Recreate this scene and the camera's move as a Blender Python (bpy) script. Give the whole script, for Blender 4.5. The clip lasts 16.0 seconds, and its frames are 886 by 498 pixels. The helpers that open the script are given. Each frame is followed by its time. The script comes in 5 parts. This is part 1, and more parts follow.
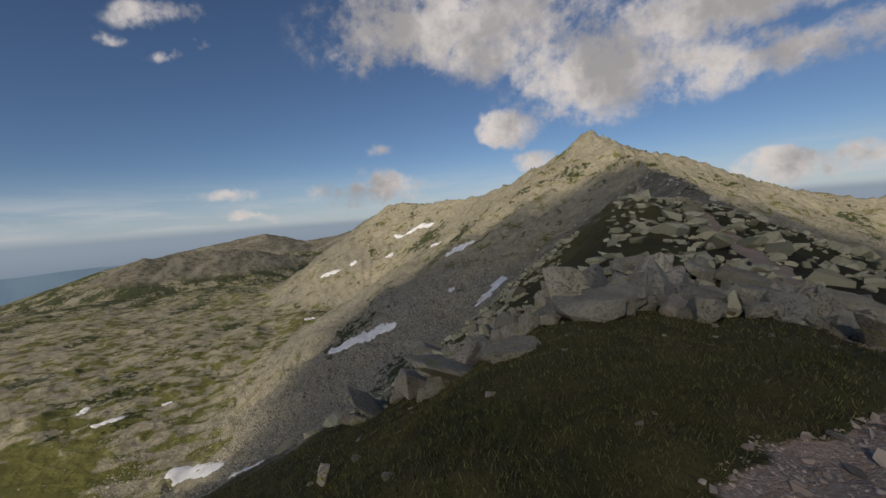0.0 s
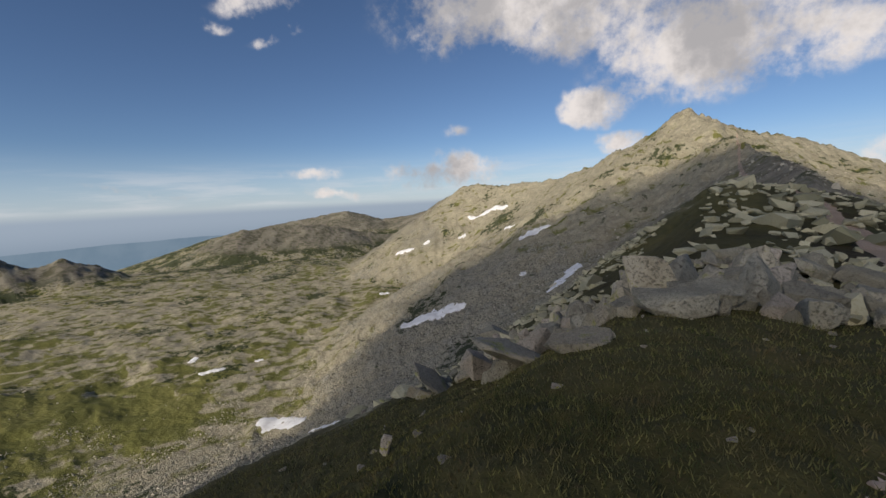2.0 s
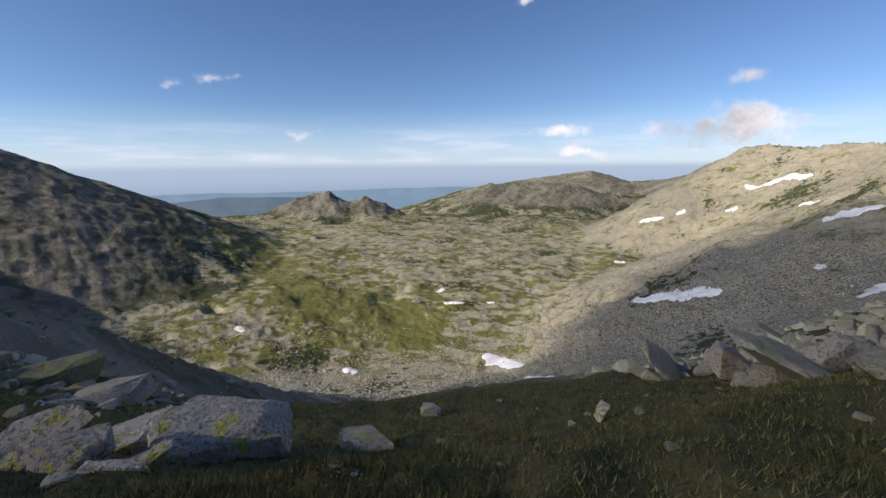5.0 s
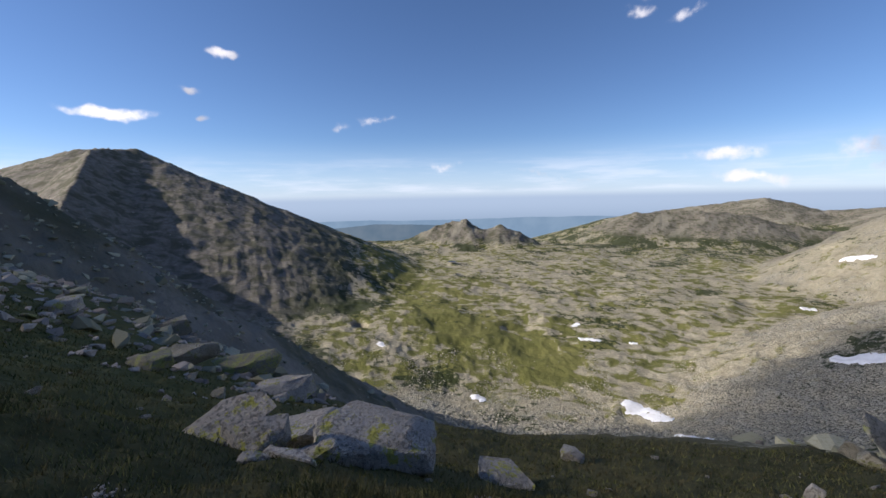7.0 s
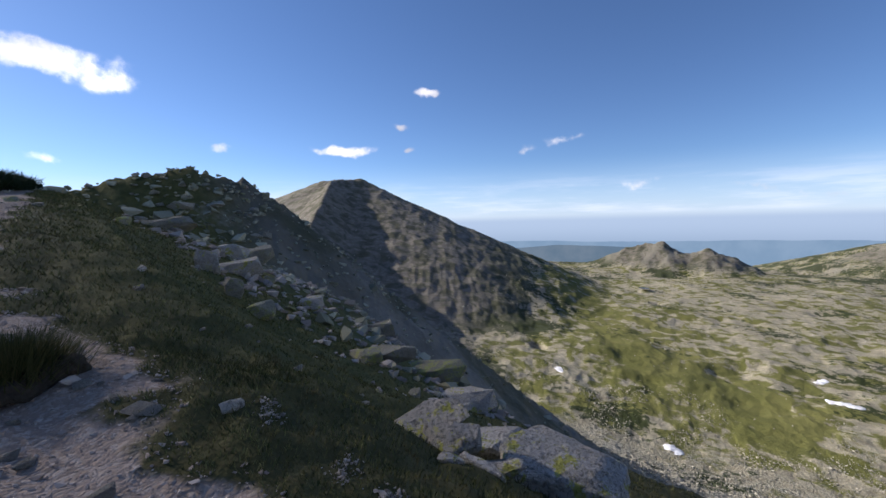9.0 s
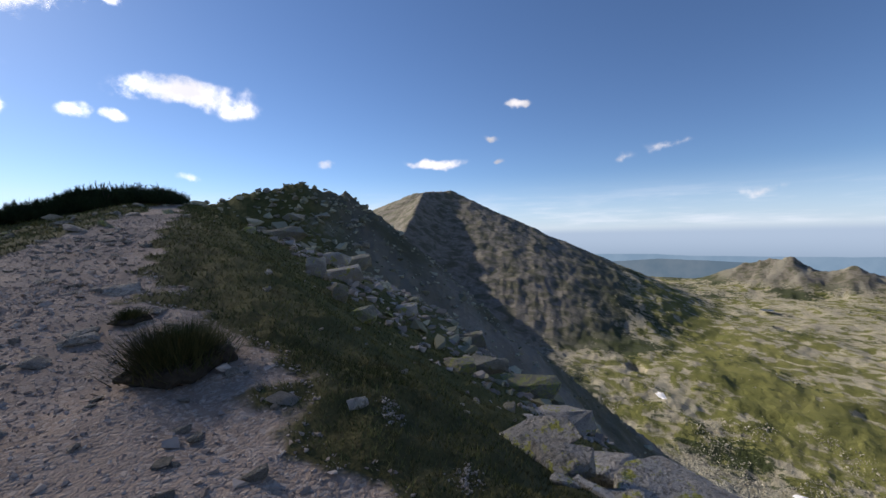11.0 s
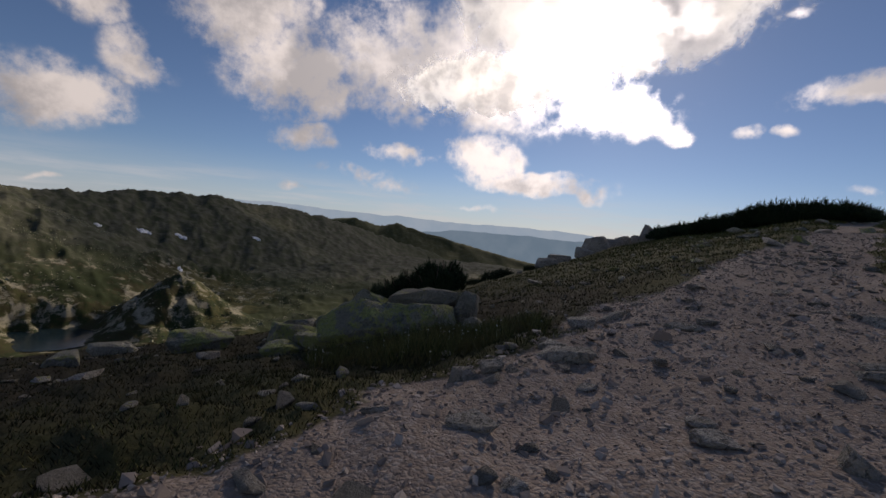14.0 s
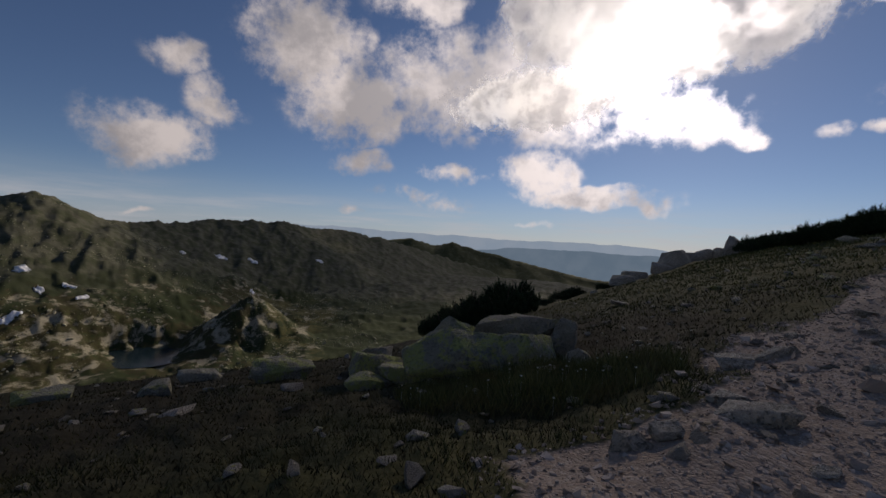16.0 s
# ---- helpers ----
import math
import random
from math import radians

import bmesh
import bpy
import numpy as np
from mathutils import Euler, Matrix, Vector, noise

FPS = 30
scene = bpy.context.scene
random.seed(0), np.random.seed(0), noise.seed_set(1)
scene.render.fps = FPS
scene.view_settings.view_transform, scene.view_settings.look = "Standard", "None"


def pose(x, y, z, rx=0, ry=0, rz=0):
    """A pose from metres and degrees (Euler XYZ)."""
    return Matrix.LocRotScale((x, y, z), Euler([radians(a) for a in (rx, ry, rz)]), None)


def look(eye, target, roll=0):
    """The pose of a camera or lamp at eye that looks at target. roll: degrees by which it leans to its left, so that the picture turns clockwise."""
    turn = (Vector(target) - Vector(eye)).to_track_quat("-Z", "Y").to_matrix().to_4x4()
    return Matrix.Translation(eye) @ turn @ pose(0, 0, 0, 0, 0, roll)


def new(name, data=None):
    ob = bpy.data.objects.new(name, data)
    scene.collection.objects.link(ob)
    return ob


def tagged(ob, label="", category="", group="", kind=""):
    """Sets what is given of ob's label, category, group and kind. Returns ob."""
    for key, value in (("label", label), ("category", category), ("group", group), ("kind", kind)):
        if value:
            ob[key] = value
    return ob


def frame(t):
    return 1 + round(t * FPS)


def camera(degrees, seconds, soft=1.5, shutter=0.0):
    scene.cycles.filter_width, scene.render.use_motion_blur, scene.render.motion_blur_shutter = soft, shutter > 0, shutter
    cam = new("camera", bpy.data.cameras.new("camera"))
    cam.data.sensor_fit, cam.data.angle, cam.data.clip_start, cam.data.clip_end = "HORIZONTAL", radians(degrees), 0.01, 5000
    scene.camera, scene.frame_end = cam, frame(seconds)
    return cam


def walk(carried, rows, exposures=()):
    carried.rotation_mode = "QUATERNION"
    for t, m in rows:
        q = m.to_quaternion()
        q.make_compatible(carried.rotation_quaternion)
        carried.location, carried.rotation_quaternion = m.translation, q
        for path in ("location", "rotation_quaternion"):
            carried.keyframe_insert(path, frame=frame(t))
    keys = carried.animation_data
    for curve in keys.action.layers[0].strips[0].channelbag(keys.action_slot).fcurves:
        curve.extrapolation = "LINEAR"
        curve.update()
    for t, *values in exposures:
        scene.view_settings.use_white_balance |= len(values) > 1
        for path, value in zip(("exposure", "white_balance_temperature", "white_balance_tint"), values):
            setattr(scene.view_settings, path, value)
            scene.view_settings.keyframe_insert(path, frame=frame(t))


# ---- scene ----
# the camera and its walk
cam = camera(94.0, 16.0)
ROWS = [
    (0.0, pose(-0.00, -0.00, 1.65, 84.96, 4.31, 3.14)),
    (0.5, pose(0.08, 0.14, 1.60, 84.37, 2.79, -1.88)),
    (1.0, pose(0.06, 0.14, 1.56, 86.11, 2.91, -1.37)),
    (1.5, pose(0.05, 0.13, 1.62, 84.59, 3.86, 5.62)),
    (2.0, pose(0.02, 0.19, 1.61, 83.07, 2.82, 13.39)),
    (2.5, pose(0.01, 0.26, 1.60, 82.30, 2.19, 19.02)),
    (3.0, pose(0.02, 0.26, 1.61, 82.00, 2.10, 24.40)),
    (3.5, pose(0.03, 0.23, 1.65, 80.25, 2.15, 30.00)),
    (4.0, pose(-0.06, 0.30, 1.65, 77.87, 1.87, 35.51)),
    (4.5, pose(-0.12, 0.34, 1.62, 77.18, 1.63, 40.56)),
    (4.7, pose(-0.05, 0.30, 1.54, 77.66, 1.09, 42.74)),
    (7.0, pose(-0.32, 0.16, 1.39, 82.57, 1.14, 64.38)),
    (7.5, pose(-0.31, 0.06, 1.41, 83.58, 0.95, 69.22)),
    (8.0, pose(-0.32, 0.08, 1.42, 84.32, 0.58, 75.48)),
    (8.5, pose(-0.30, 0.08, 1.42, 85.20, -0.14, 83.36)),
    (9.0, pose(-0.26, 0.01, 1.45, 85.87, 1.40, 89.26)),
    (9.2, pose(-0.24, -0.00, 1.46, 86.22, 1.75, 91.59)),
    (11.3, pose(-0.28, -0.25, 1.43, 87.99, 0.39, 106.38)),
    (11.5, pose(-0.27, -0.27, 1.43, 87.64, -0.81, 112.71)),
    (12.0, pose(-0.20, -0.40, 1.41, 86.47, -1.61, 131.64)),
    (12.5, pose(-0.10, -0.60, 1.37, 85.61, -1.81, 144.47)),
    (13.0, pose(0.09, -0.90, 1.40, 81.13, -8.77, 158.00)),
    (13.5, pose(0.21, -1.18, 1.38, 82.94, -8.67, 167.47)),
    (14.0, pose(0.33, -1.36, 1.36, 86.92, -4.94, 177.95)),
    (14.5, pose(0.59, -1.47, 1.31, 88.83, -4.43, 182.94)),
    (15.0, pose(0.76, -1.54, 1.34, 89.08, -4.21, 184.27)),
    (15.5, pose(0.89, -1.82, 1.33, 88.80, -1.60, 186.96)),
    (16.0, pose(0.97, -2.01, 1.37, 88.95, -3.14, 185.56)),
]
EXPOSURES = [(0.0, -0.52, 6750, 10), (2.0, -0.16, 6700, 10), (3.5, 0.18, 6650, 10), (4.5, 0.27, 6450, 12), (7.0, 0.38, 6150, 14), (9.0, 0.45, 6050, 14),
             (11.5, 0.26, 6600, 12), (12.5, 0.06, 7150, 12), (13.5, -0.32, 7150, 15), (14.5, -0.68, 6900, 16), (16.0, -0.82, 6850, 16)]
walk(cam, ROWS, EXPOSURES)

# ---- world, sun ----
SUN_BEARING, SUN_HEIGHT = 157.0, 27.5


def bearing(deg, dist, z=0.0):
    """A place from a bearing (degrees, anticlockwise from +y), a level distance and a height."""
    return Vector((-dist * math.sin(radians(deg)), dist * math.cos(radians(deg)), z))


def heading(deg, height):
    e = radians(height)
    return Vector((-math.sin(radians(deg)) * math.cos(e), math.cos(radians(deg)) * math.cos(e), math.sin(e)))


TURN_PLAN, TURN_GROUND = [-95.0, -65.0, 265.0], [-120.7, -43.9, 239.3]


def turned(deg):
    """The bearing on the ground of a bearing on the plan."""
    return np.interp((np.asarray(deg, float) + 95.0) % 360.0 - 95.0, TURN_PLAN, TURN_GROUND)


def lay(x, y, z=None):
    """Set the plan out on the ground: the plan's bearings and distances about the stand become the ground's."""
    x, y = np.asarray(x, float), np.asarray(y, float)
    r = np.hypot(x, y + 0.4)
    deg = np.degrees(np.arctan2(-x, y + 0.4))
    b = np.radians(turned(deg))
    far = np.interp(r, [0, 2200, 4900, 9000], [0, 2574, 4940, 4990])
    gx, gy = -far * np.sin(b), far * np.cos(b) - 0.4
    if z is None:
        return gx, gy
    deg = (deg + 95.0) % 360.0 - 95.0
    tilt = np.interp(deg, [-95, -60, 0, 30, 60, 90, 265], [0, -0.040, -0.034, -0.023, -0.011, 0, 0])
    return gx, gy, 1.5 + (z - 1.5) * np.where(r > 1, far / np.maximum(r, 1) / 1.17, 1.0) + tilt * far


def lay_spot(x, y, z=0.0):
    return tuple(float(v) for v in lay(x, y, np.asarray(z, float)))


class Nodes:
    """A short way to write node trees."""

    def __init__(self, tree):
        self.tree = tree
        tree.nodes.clear()

    def add(self, kind, ins=None, **props):
        n = self.tree.nodes.new("ShaderNode" + kind)
        for k, v in props.items():
            setattr(n, k, v)
        for k, v in (ins or {}).items():
            self.set(n, k, v)
        return n

    def set(self, n, k, v):
        sock = n.inputs[k]
        if isinstance(v, bpy.types.NodeSocket):
            self.tree.links.new(v, sock)
        else:
            sock.default_value = v

    def math(self, op, a, b=0.0, c=0.0, clamp=False):
        n = self.add("Math", {0: a, 1: b, 2: c}, operation=op, use_clamp=clamp)
        return n.outputs[0]

    def vmath(self, op, a, b=(0, 0, 0), out=0):
        n = self.add("VectorMath", {0: a, 1: b}, operation=op)
        return n.outputs[out]

    def ramp(self, x, lo, hi, a=0.0, b=1.0):
        n = self.add("MapRange", {0: x, 1: lo, 2: hi, 3: a, 4: b}, interpolation_type="SMOOTHSTEP")
        return n.outputs[0]

    def mix(self, f, a, b):
        n = self.add("Mix", data_type="RGBA")
        for k, v in ((0, f), (6, a), (7, b)):
            if not isinstance(v, bpy.types.NodeSocket) and k > 0:
                v = (*v, 1.0) if len(v) == 3 else v
            self.set(n, k, v)
        return n.outputs[2]

    def noise(self, vec, scale, detail=4.0, rough=0.55, distort=0.0, out=0):
        n = self.add("TexNoise", {"Vector": vec, "Scale": scale, "Detail": detail, "Roughness": rough, "Distortion": distort})
        return n.outputs[out]


CLOUDS = [  # bearing, height, half width, half depth in degrees, thickness
    (0.1, 22.9, 18.0, 6.1, 1), (-19.4, 15.8, 12.5, 6.2, 1), (-35.9, 13.2, 12.0, 3.0, 0.9), (-6.6, 11.3, 4.0, 2.8, 0.8), (-9.6, 6.9, 3.3, 1.6, 0.7),
    (-34.4, 1.9, 4.4, 1.8, 0.9), (-41.2, 1.9, 3.4, 1.6, 0.8), (12.8, 3.9, 8.6, 2.6, 0.8), (12.0, 8.7, 3.3, 1.0, 0.4), (35.8, 23.3, 4.7, 1.9, 0.6),
    (32.7, 20.7, 1.5, 0.7, 0.4), (-29.6, 19.3, 17.1, 3.2, 1), (103.2, 9.0, 3.9, 0.8, 0.8), (91.8, 16.8, 1.5, 0.5, 0.5), (95.6, 12.4, 1.5, 0.5, 0.45),
    (93.8, 9.6, 1.1, 0.4, 0.5), (73.4, 10.0, 1.9, 0.8, 0.5), (77.6, 9.1, 1.4, 0.5, 0.35), (40.1, 20.9, 1.9, 0.8, 0.5), (35.4, 19.3, 1.4, 0.8, 0.5),
    (30.5, 4.1, 4.5, 1.2, 0.5), (27.7, 1.1, 4.0, 0.9, 0.7), (63.8, 4.1, 3.2, 0.8, 0.4), (50.2, 1.8, 5.8, 0.6, 0.4), (132.9, 16.2, 7.3, 1.8, 0.9),
    (143.3, 12.9, 1.5, 1.1, 0.7), (140.3, 12.7, 1.4, 0.9, 0.7), (139.6, 24.2, 1.6, 0.7, 0.6), (117.0, 9.0, 1.2, 0.8, 0.6), (131.9, 6.5, 2.2, 0.7, 0.4),
    (158.8, 5.9, 1.4, 1.4, 0.8), (72.1, 10.1, 1.6, 0.7, 0.4), (-138.9, 10.0, 6.8, 3.6, 1), (-141.0, 19.2, 3.4, 2.4, 0.7), (-144.8, 15.4, 3.7, 3.0, 0.7),
    (-155.1, 23.6, 7.8, 5.8, 1), (-161.5, 17.1, 8.9, 5.5, 1), (-175.2, 20.6, 11.5, 6.7, 1), (-170.3, 29.0, 6.7, 2.1, 0.8), (171.1, 19.2, 12.1, 6.3, 1),
    (161.3, 24.6, 11.0, 6.3, 1.1), (155.0, 16.0, 6.3, 3.7, 1), (150.2, 13.7, 2.4, 1.5, 0.8), (-162.4, 9.6, 4.3, 2.1, 0.8), (-175.6, 9.4, 5.2, 1.5, 0.8),
    (173.7, 10.0, 5.2, 2.8, 0.9), (166.5, 7.2, 10.1, 1.7, 0.9), (-171.0, 5.8, 7.7, 1.4, 0.45), (-161.8, 3.5, 2.1, 0.6, 0.6), (173.5, 2.9, 5.2, 0.7, 0.35),
    (-137.9, 2.5, 3.1, 0.4, 0.35), (-127.9, 2.5, 2.7, 0.5, 0.4),
]


def make_world():
    world = bpy.data.worlds.new("sky")
    scene.world = world
    world.use_nodes = True
    n = Nodes(world.node_tree)
    d = n.add("TexCoord").outputs["Generated"]
    sky = n.add("TexSky", sky_type="NISHITA", sun_disc=False, sun_elevation=radians(SUN_HEIGHT),
                sun_rotation=radians(-SUN_BEARING), altitude=2100, air_density=1.0, dust_density=0.6, ozone_density=3.5)
    z = n.add("SeparateXYZ", {0: d}).outputs[2]
    bend = n.vmath("MULTIPLY", n.vmath("SUBTRACT", n.noise(d, 4.5, 4.0, 0.6, out=1), (0.5, 0.5, 0.5)), (0.15, 0.15, 0.12))
    e = n.vmath("ADD", d, bend)
    warp = n.noise(d, 9.0, 6.0, 0.62)
    fine = n.noise(d, 38.0, 5.0, 0.6)
    wisp = n.math("ADD", n.math("MULTIPLY", n.math("SUBTRACT", warp, 0.5), 2.5), n.math("MULTIPLY", n.math("SUBTRACT", fine, 0.5), 1.1))
    total, mass = None, 0.0
    for b, h, w, t, thick in CLOUDS:
        f = heading(b, h)
        r = heading(b - 90, 0)
        u = r.cross(f)
        a = n.vmath("DOT_PRODUCT", e, r / math.sin(radians(w)), out=1)
        c = n.vmath("DOT_PRODUCT", e, u / math.sin(radians(t)), out=1)
        ln = n.vmath("LENGTH", n.add("CombineXYZ", {0: a, 1: c}).outputs[0], out=1)
        front = n.math("GREATER_THAN", n.vmath("DOT_PRODUCT", d, f, out=1), 0.3)
        v = n.math("MULTIPLY", n.math("MULTIPLY", n.math("SUBTRACT", 1.25, ln), thick), front)
        total = v if total is None else n.math("MAXIMUM", total, v)
        if w > 7:
            mass = n.math("MAXIMUM", mass, v)
    dens = n.math("ADD", total, wisp)
    dens = n.math("MULTIPLY", dens, n.ramp(total, 0.0, 0.35))
    cover = n.ramp(dens, 0.0, 0.95)
    # haze veil low over the lowland
    veil = n.math("MULTIPLY", n.ramp(n.noise(n.vmath("MULTIPLY", d, (3.0, 3.0, 30.0)), 1.6, 5.0, 0.6), 0.42, 0.75), n.math("MULTIPLY", n.ramp(z, 0.11, 0.03, 0.0, 0.5), n.ramp(z, 0.0, 0.012)))
    # light scattered forwards near the sun
    sund = heading(SUN_BEARING, SUN_HEIGHT)
    near = n.vmath("DOT_PRODUCT", d, sund, out=1)
    glow = n.math("POWER", n.math("MAXIMUM", near, 0.0), 70.0)
    halo = n.math("POWER", n.math("MAXIMUM", near, 0.0), 5.0)
    grey = n.noise(n.vmath("ADD", d, (0.0, 0.0, 0.06)), 6.0, 6.0, 0.58)
    shade = n.ramp(n.math("ADD", n.math("MULTIPLY", mass, 0.28), n.math("ADD", n.math("MULTIPLY", grey, 2.1), n.math("MULTIPLY", fine, 0.5))), 1.15, 1.75)
    body = n.mix(shade, (0.90, 0.85, 0.84), (0.47, 0.46, 0.48))
    bright = n.math("ADD", n.math("ADD", 1.0, n.math("MULTIPLY", halo, 1.0)), n.math("MULTIPLY", glow, 14.0))
    body = n.vmath("SCALE", body)
    body.node.inputs[3].default_value = 1.0
    n.tree.links.new(bright, body.node.inputs[3])
    blue = n.vmath("SCALE", n.vmath("MULTIPLY", sky.outputs[0], (0.94, 1.0, 1.09)))
    blue.node.inputs[3].default_value = SKY_STRENGTH
    low = n.mix(n.ramp(z, 0.14, -0.01, 0.0, 0.55), blue, (0.52, 0.62, 0.78))
    low = n.mix(n.ramp(z, 0.006, -0.012), low, (0.36, 0.44, 0.55))
    low = n.mix(n.ramp(z, -0.01, -0.12), low, (0.16, 0.23, 0.32))
    col = n.mix(veil, low, (0.78, 0.79, 0.84))
    col = n.mix(cover, col, body)
    bg = n.add("Background", {0: col, 1: 1.0})
    out = n.add("OutputWorld")
    n.tree.links.new(bg.outputs[0], out.inputs[0])


SKY_STRENGTH = 0.085
make_world()
lamp = bpy.data.lights.new("sun", "SUN")
lamp.energy, lamp.angle, lamp.color = 5.0, radians(0.6), (1.0, 0.9, 0.74)
sun = new("sun", lamp)
sun.matrix_world = look((0, 0, 0), -heading(SUN_BEARING, SUN_HEIGHT))

# ---- materials ----


def material(name):
    m = bpy.data.materials.new(name)
    m.use_nodes = True
    n = Nodes(m.node_tree)
    return m, n


def finish(n, color, rough=0.9, bump=None, strength=0.5, dist=0.05, spec=0.2):
    ins = {"Base Color": color, "Roughness": rough, "Specular IOR Level": spec}
    b = n.add("BsdfPrincipled", ins)
    if bump is not None:
        bn = n.add("Bump", {"Height": bump, "Strength": strength, "Distance": dist})
        n.tree.links.new(bn.outputs[0], b.inputs["Normal"])
    n.tree.links.new(b.outputs[0], n.add("OutputMaterial").inputs[0])
    return b


def ground_material():
    m, n = material("mountain_ground")
    p = n.add("NewGeometry").outputs["Position"]
    att = {k: n.add("Attribute", attribute_name=k).outputs["Fac"] for k in ("grass", "path", "wood_and_shade", "scree", "heath", "ling", "crag", "streak")}
    big = n.noise(p, 0.012, 6.0, 0.6)
    mid = n.noise(p, 0.11, 6.0, 0.65)
    patch = n.noise(p, 0.042, 5.0, 0.55, 0.6)
    small = n.noise(p, 1.4, 6.0, 0.65)
    tiny = n.noise(p, 14.0, 4.0, 0.6)
    # stone
    stone = n.mix(n.ramp(mid, 0.3, 0.7), (0.27, 0.24, 0.17), (0.46, 0.42, 0.31))
    stone = n.mix(n.ramp(small, 0.35, 0.7, 0.0, 0.6), stone, (0.17, 0.16, 0.125))
    # turf: yellow-green in the basins, dark heath on the ridge
    turf = n.mix(n.ramp(small, 0.3, 0.7), (0.085, 0.095, 0.026), (0.155, 0.150, 0.050))
    turf = n.mix(n.ramp(big, 0.4, 0.65), turf, (0.17, 0.165, 0.056))
    heath = n.mix(n.ramp(small, 0.3, 0.7), (0.042, 0.043, 0.017), (0.088, 0.080, 0.033))
    heath = n.mix(n.ramp(mid, 0.35, 0.7, 0.0, 0.6), heath, (0.130, 0.112, 0.046))
    heath = n.mix(n.ramp(tiny, 0.5, 0.8, 0.0, 0.6), heath, (0.110, 0.080, 0.042))
    ling = n.mix(n.ramp(small, 0.3, 0.7), (0.022, 0.018, 0.011), (0.052, 0.042, 0.024))
    ling = n.mix(n.ramp(mid, 0.4, 0.7, 0.0, 0.8), ling, (0.050, 0.056, 0.020))
    heath = n.mix(att["ling"], heath, ling)
    turf = n.mix(att["heath"], turf, heath)
    fac = n.math("ADD", att["grass"], n.math("ADD", n.math("ADD", n.math("MULTIPLY", n.math("SUBTRACT", mid, 0.5), 0.7), n.math("MULTIPLY", n.math("SUBTRACT", patch, 0.5), 2.1)), n.math("MULTIPLY", n.math("SUBTRACT", small, 0.5), 0.5)))
    col = n.mix(n.ramp(fac, 0.38, 0.62), stone, turf)
    # blocks of scree
    vor = n.add("TexVoronoi", {"Vector": n.vmath("ADD", p, n.vmath("MULTIPLY", n.noise(p, 0.3, 3.0, 0.6, out=1), (2.2, 2.2, 2.2))), "Scale": 0.75}, feature="F1")
    tone = n.add("SeparateColor", {0: vor.outputs["Color"]}).outputs[0]
    blocks = n.mix(tone, (0.29, 0.265, 0.20), (0.44, 0.405, 0.315))
    blocks = n.mix(n.ramp(patch, 0.4, 0.65, 0.0, 0.6), blocks, (0.34, 0.33, 0.29))
    blocks = n.mix(n.ramp(vor.outputs["Distance"], 0.45, 0.8), blocks, (0.12, 0.115, 0.09))
    col = n.mix(n.ramp(n.math("ADD", att["scree"], n.math("MULTIPLY", n.math("SUBTRACT", mid, 0.5), 0.9)), 0.4, 0.6), col, blocks)
    # dwarf pine and wood, and on the southern slopes shade put into the colour
    wfac = n.math("ADD", att["wood_and_shade"], n.math("ADD", n.math("MULTIPLY", n.math("SUBTRACT", mid, 0.5), 1.4), n.math("MULTIPLY", n.math("SUBTRACT", big, 0.5), 1.3)))
    col = n.mix(n.ramp(wfac, 0.42, 0.56, 0.0, 0.9), col, (0.030, 0.042, 0.016))
    # dark rock and heath of the higher ridges, streaked with pale gullies; base tones lifted in place of haze
    dark = n.mix(n.ramp(mid, 0.3, 0.7), (0.14, 0.126, 0.104), (0.24, 0.216, 0.18))
    dark = n.mix(n.ramp(patch, 0.42, 0.62, 0.0, 0.7), dark, (0.062, 0.066, 0.034))
    dark = n.mix(n.ramp(n.math("ADD", att["streak"], n.math("MULTIPLY", n.math("SUBTRACT", mid, 0.5), 0.8)), 0.46, 0.62, 0.0, 0.75), dark, (0.27, 0.25, 0.20))
    col = n.mix(att["crag"], col, dark)
    # trodden grit
    grit = n.mix(n.ramp(small, 0.3, 0.75), (0.30, 0.225, 0.172), (0.45, 0.35, 0.28))
    pw = n.vmath("ADD", p, n.vmath("MULTIPLY", n.noise(p, 9.0, 3.0, 0.6, out=1), (0.09, 0.09, 0.09)))
    pebbles = n.add("TexVoronoi", {"Vector": pw, "Scale": 38.0}, feature="F1")
    ptone = n.add("SeparateColor", {0: pebbles.outputs["Color"]}).outputs[0]
    grit = n.mix(n.ramp(ptone, 0.5, 0.9, 0.0, 0.75), grit, (0.47, 0.39, 0.325))
    grit = n.mix(n.ramp(tiny, 0.5, 0.75, 0.0, 0.5), grit, (0.20, 0.15, 0.115))
    grit = n.mix(n.ramp(n.noise(p, 0.7, 5.0, 0.65), 0.42, 0.62, 0.0, 0.55), grit, (0.25, 0.19, 0.145))
    pf = n.math("ADD", att["path"], n.math("MULTIPLY", n.math("SUBTRACT", small, 0.5), 0.7))
    onpath = n.ramp(pf, 0.42, 0.58)
    col = n.mix(onpath, col, grit)
    h = n.math("ADD", n.math("MULTIPLY", n.math("MULTIPLY", small, 0.6), n.math("SUBTRACT", 1.0, n.math("MULTIPLY", onpath, 0.7))), n.math("MULTIPLY", n.math("MULTIPLY", tiny, 0.35), n.math("SUBTRACT", 1.0, n.math("MULTIPLY", onpath, 0.75))))
    h = n.math("ADD", h, n.math("MULTIPLY", n.math("MULTIPLY", pebbles.outputs["Distance"], -0.16), onpath))
    b = finish(n, col, 0.95, h, 0.7, 0.12, 0.1)
    fine = b.inputs["Normal"].links[0].from_node
    away = n.math("MAXIMUM", n.math("SUBTRACT", 1.0, att["heath"]), n.math("MULTIPLY", att["crag"], 0.6))
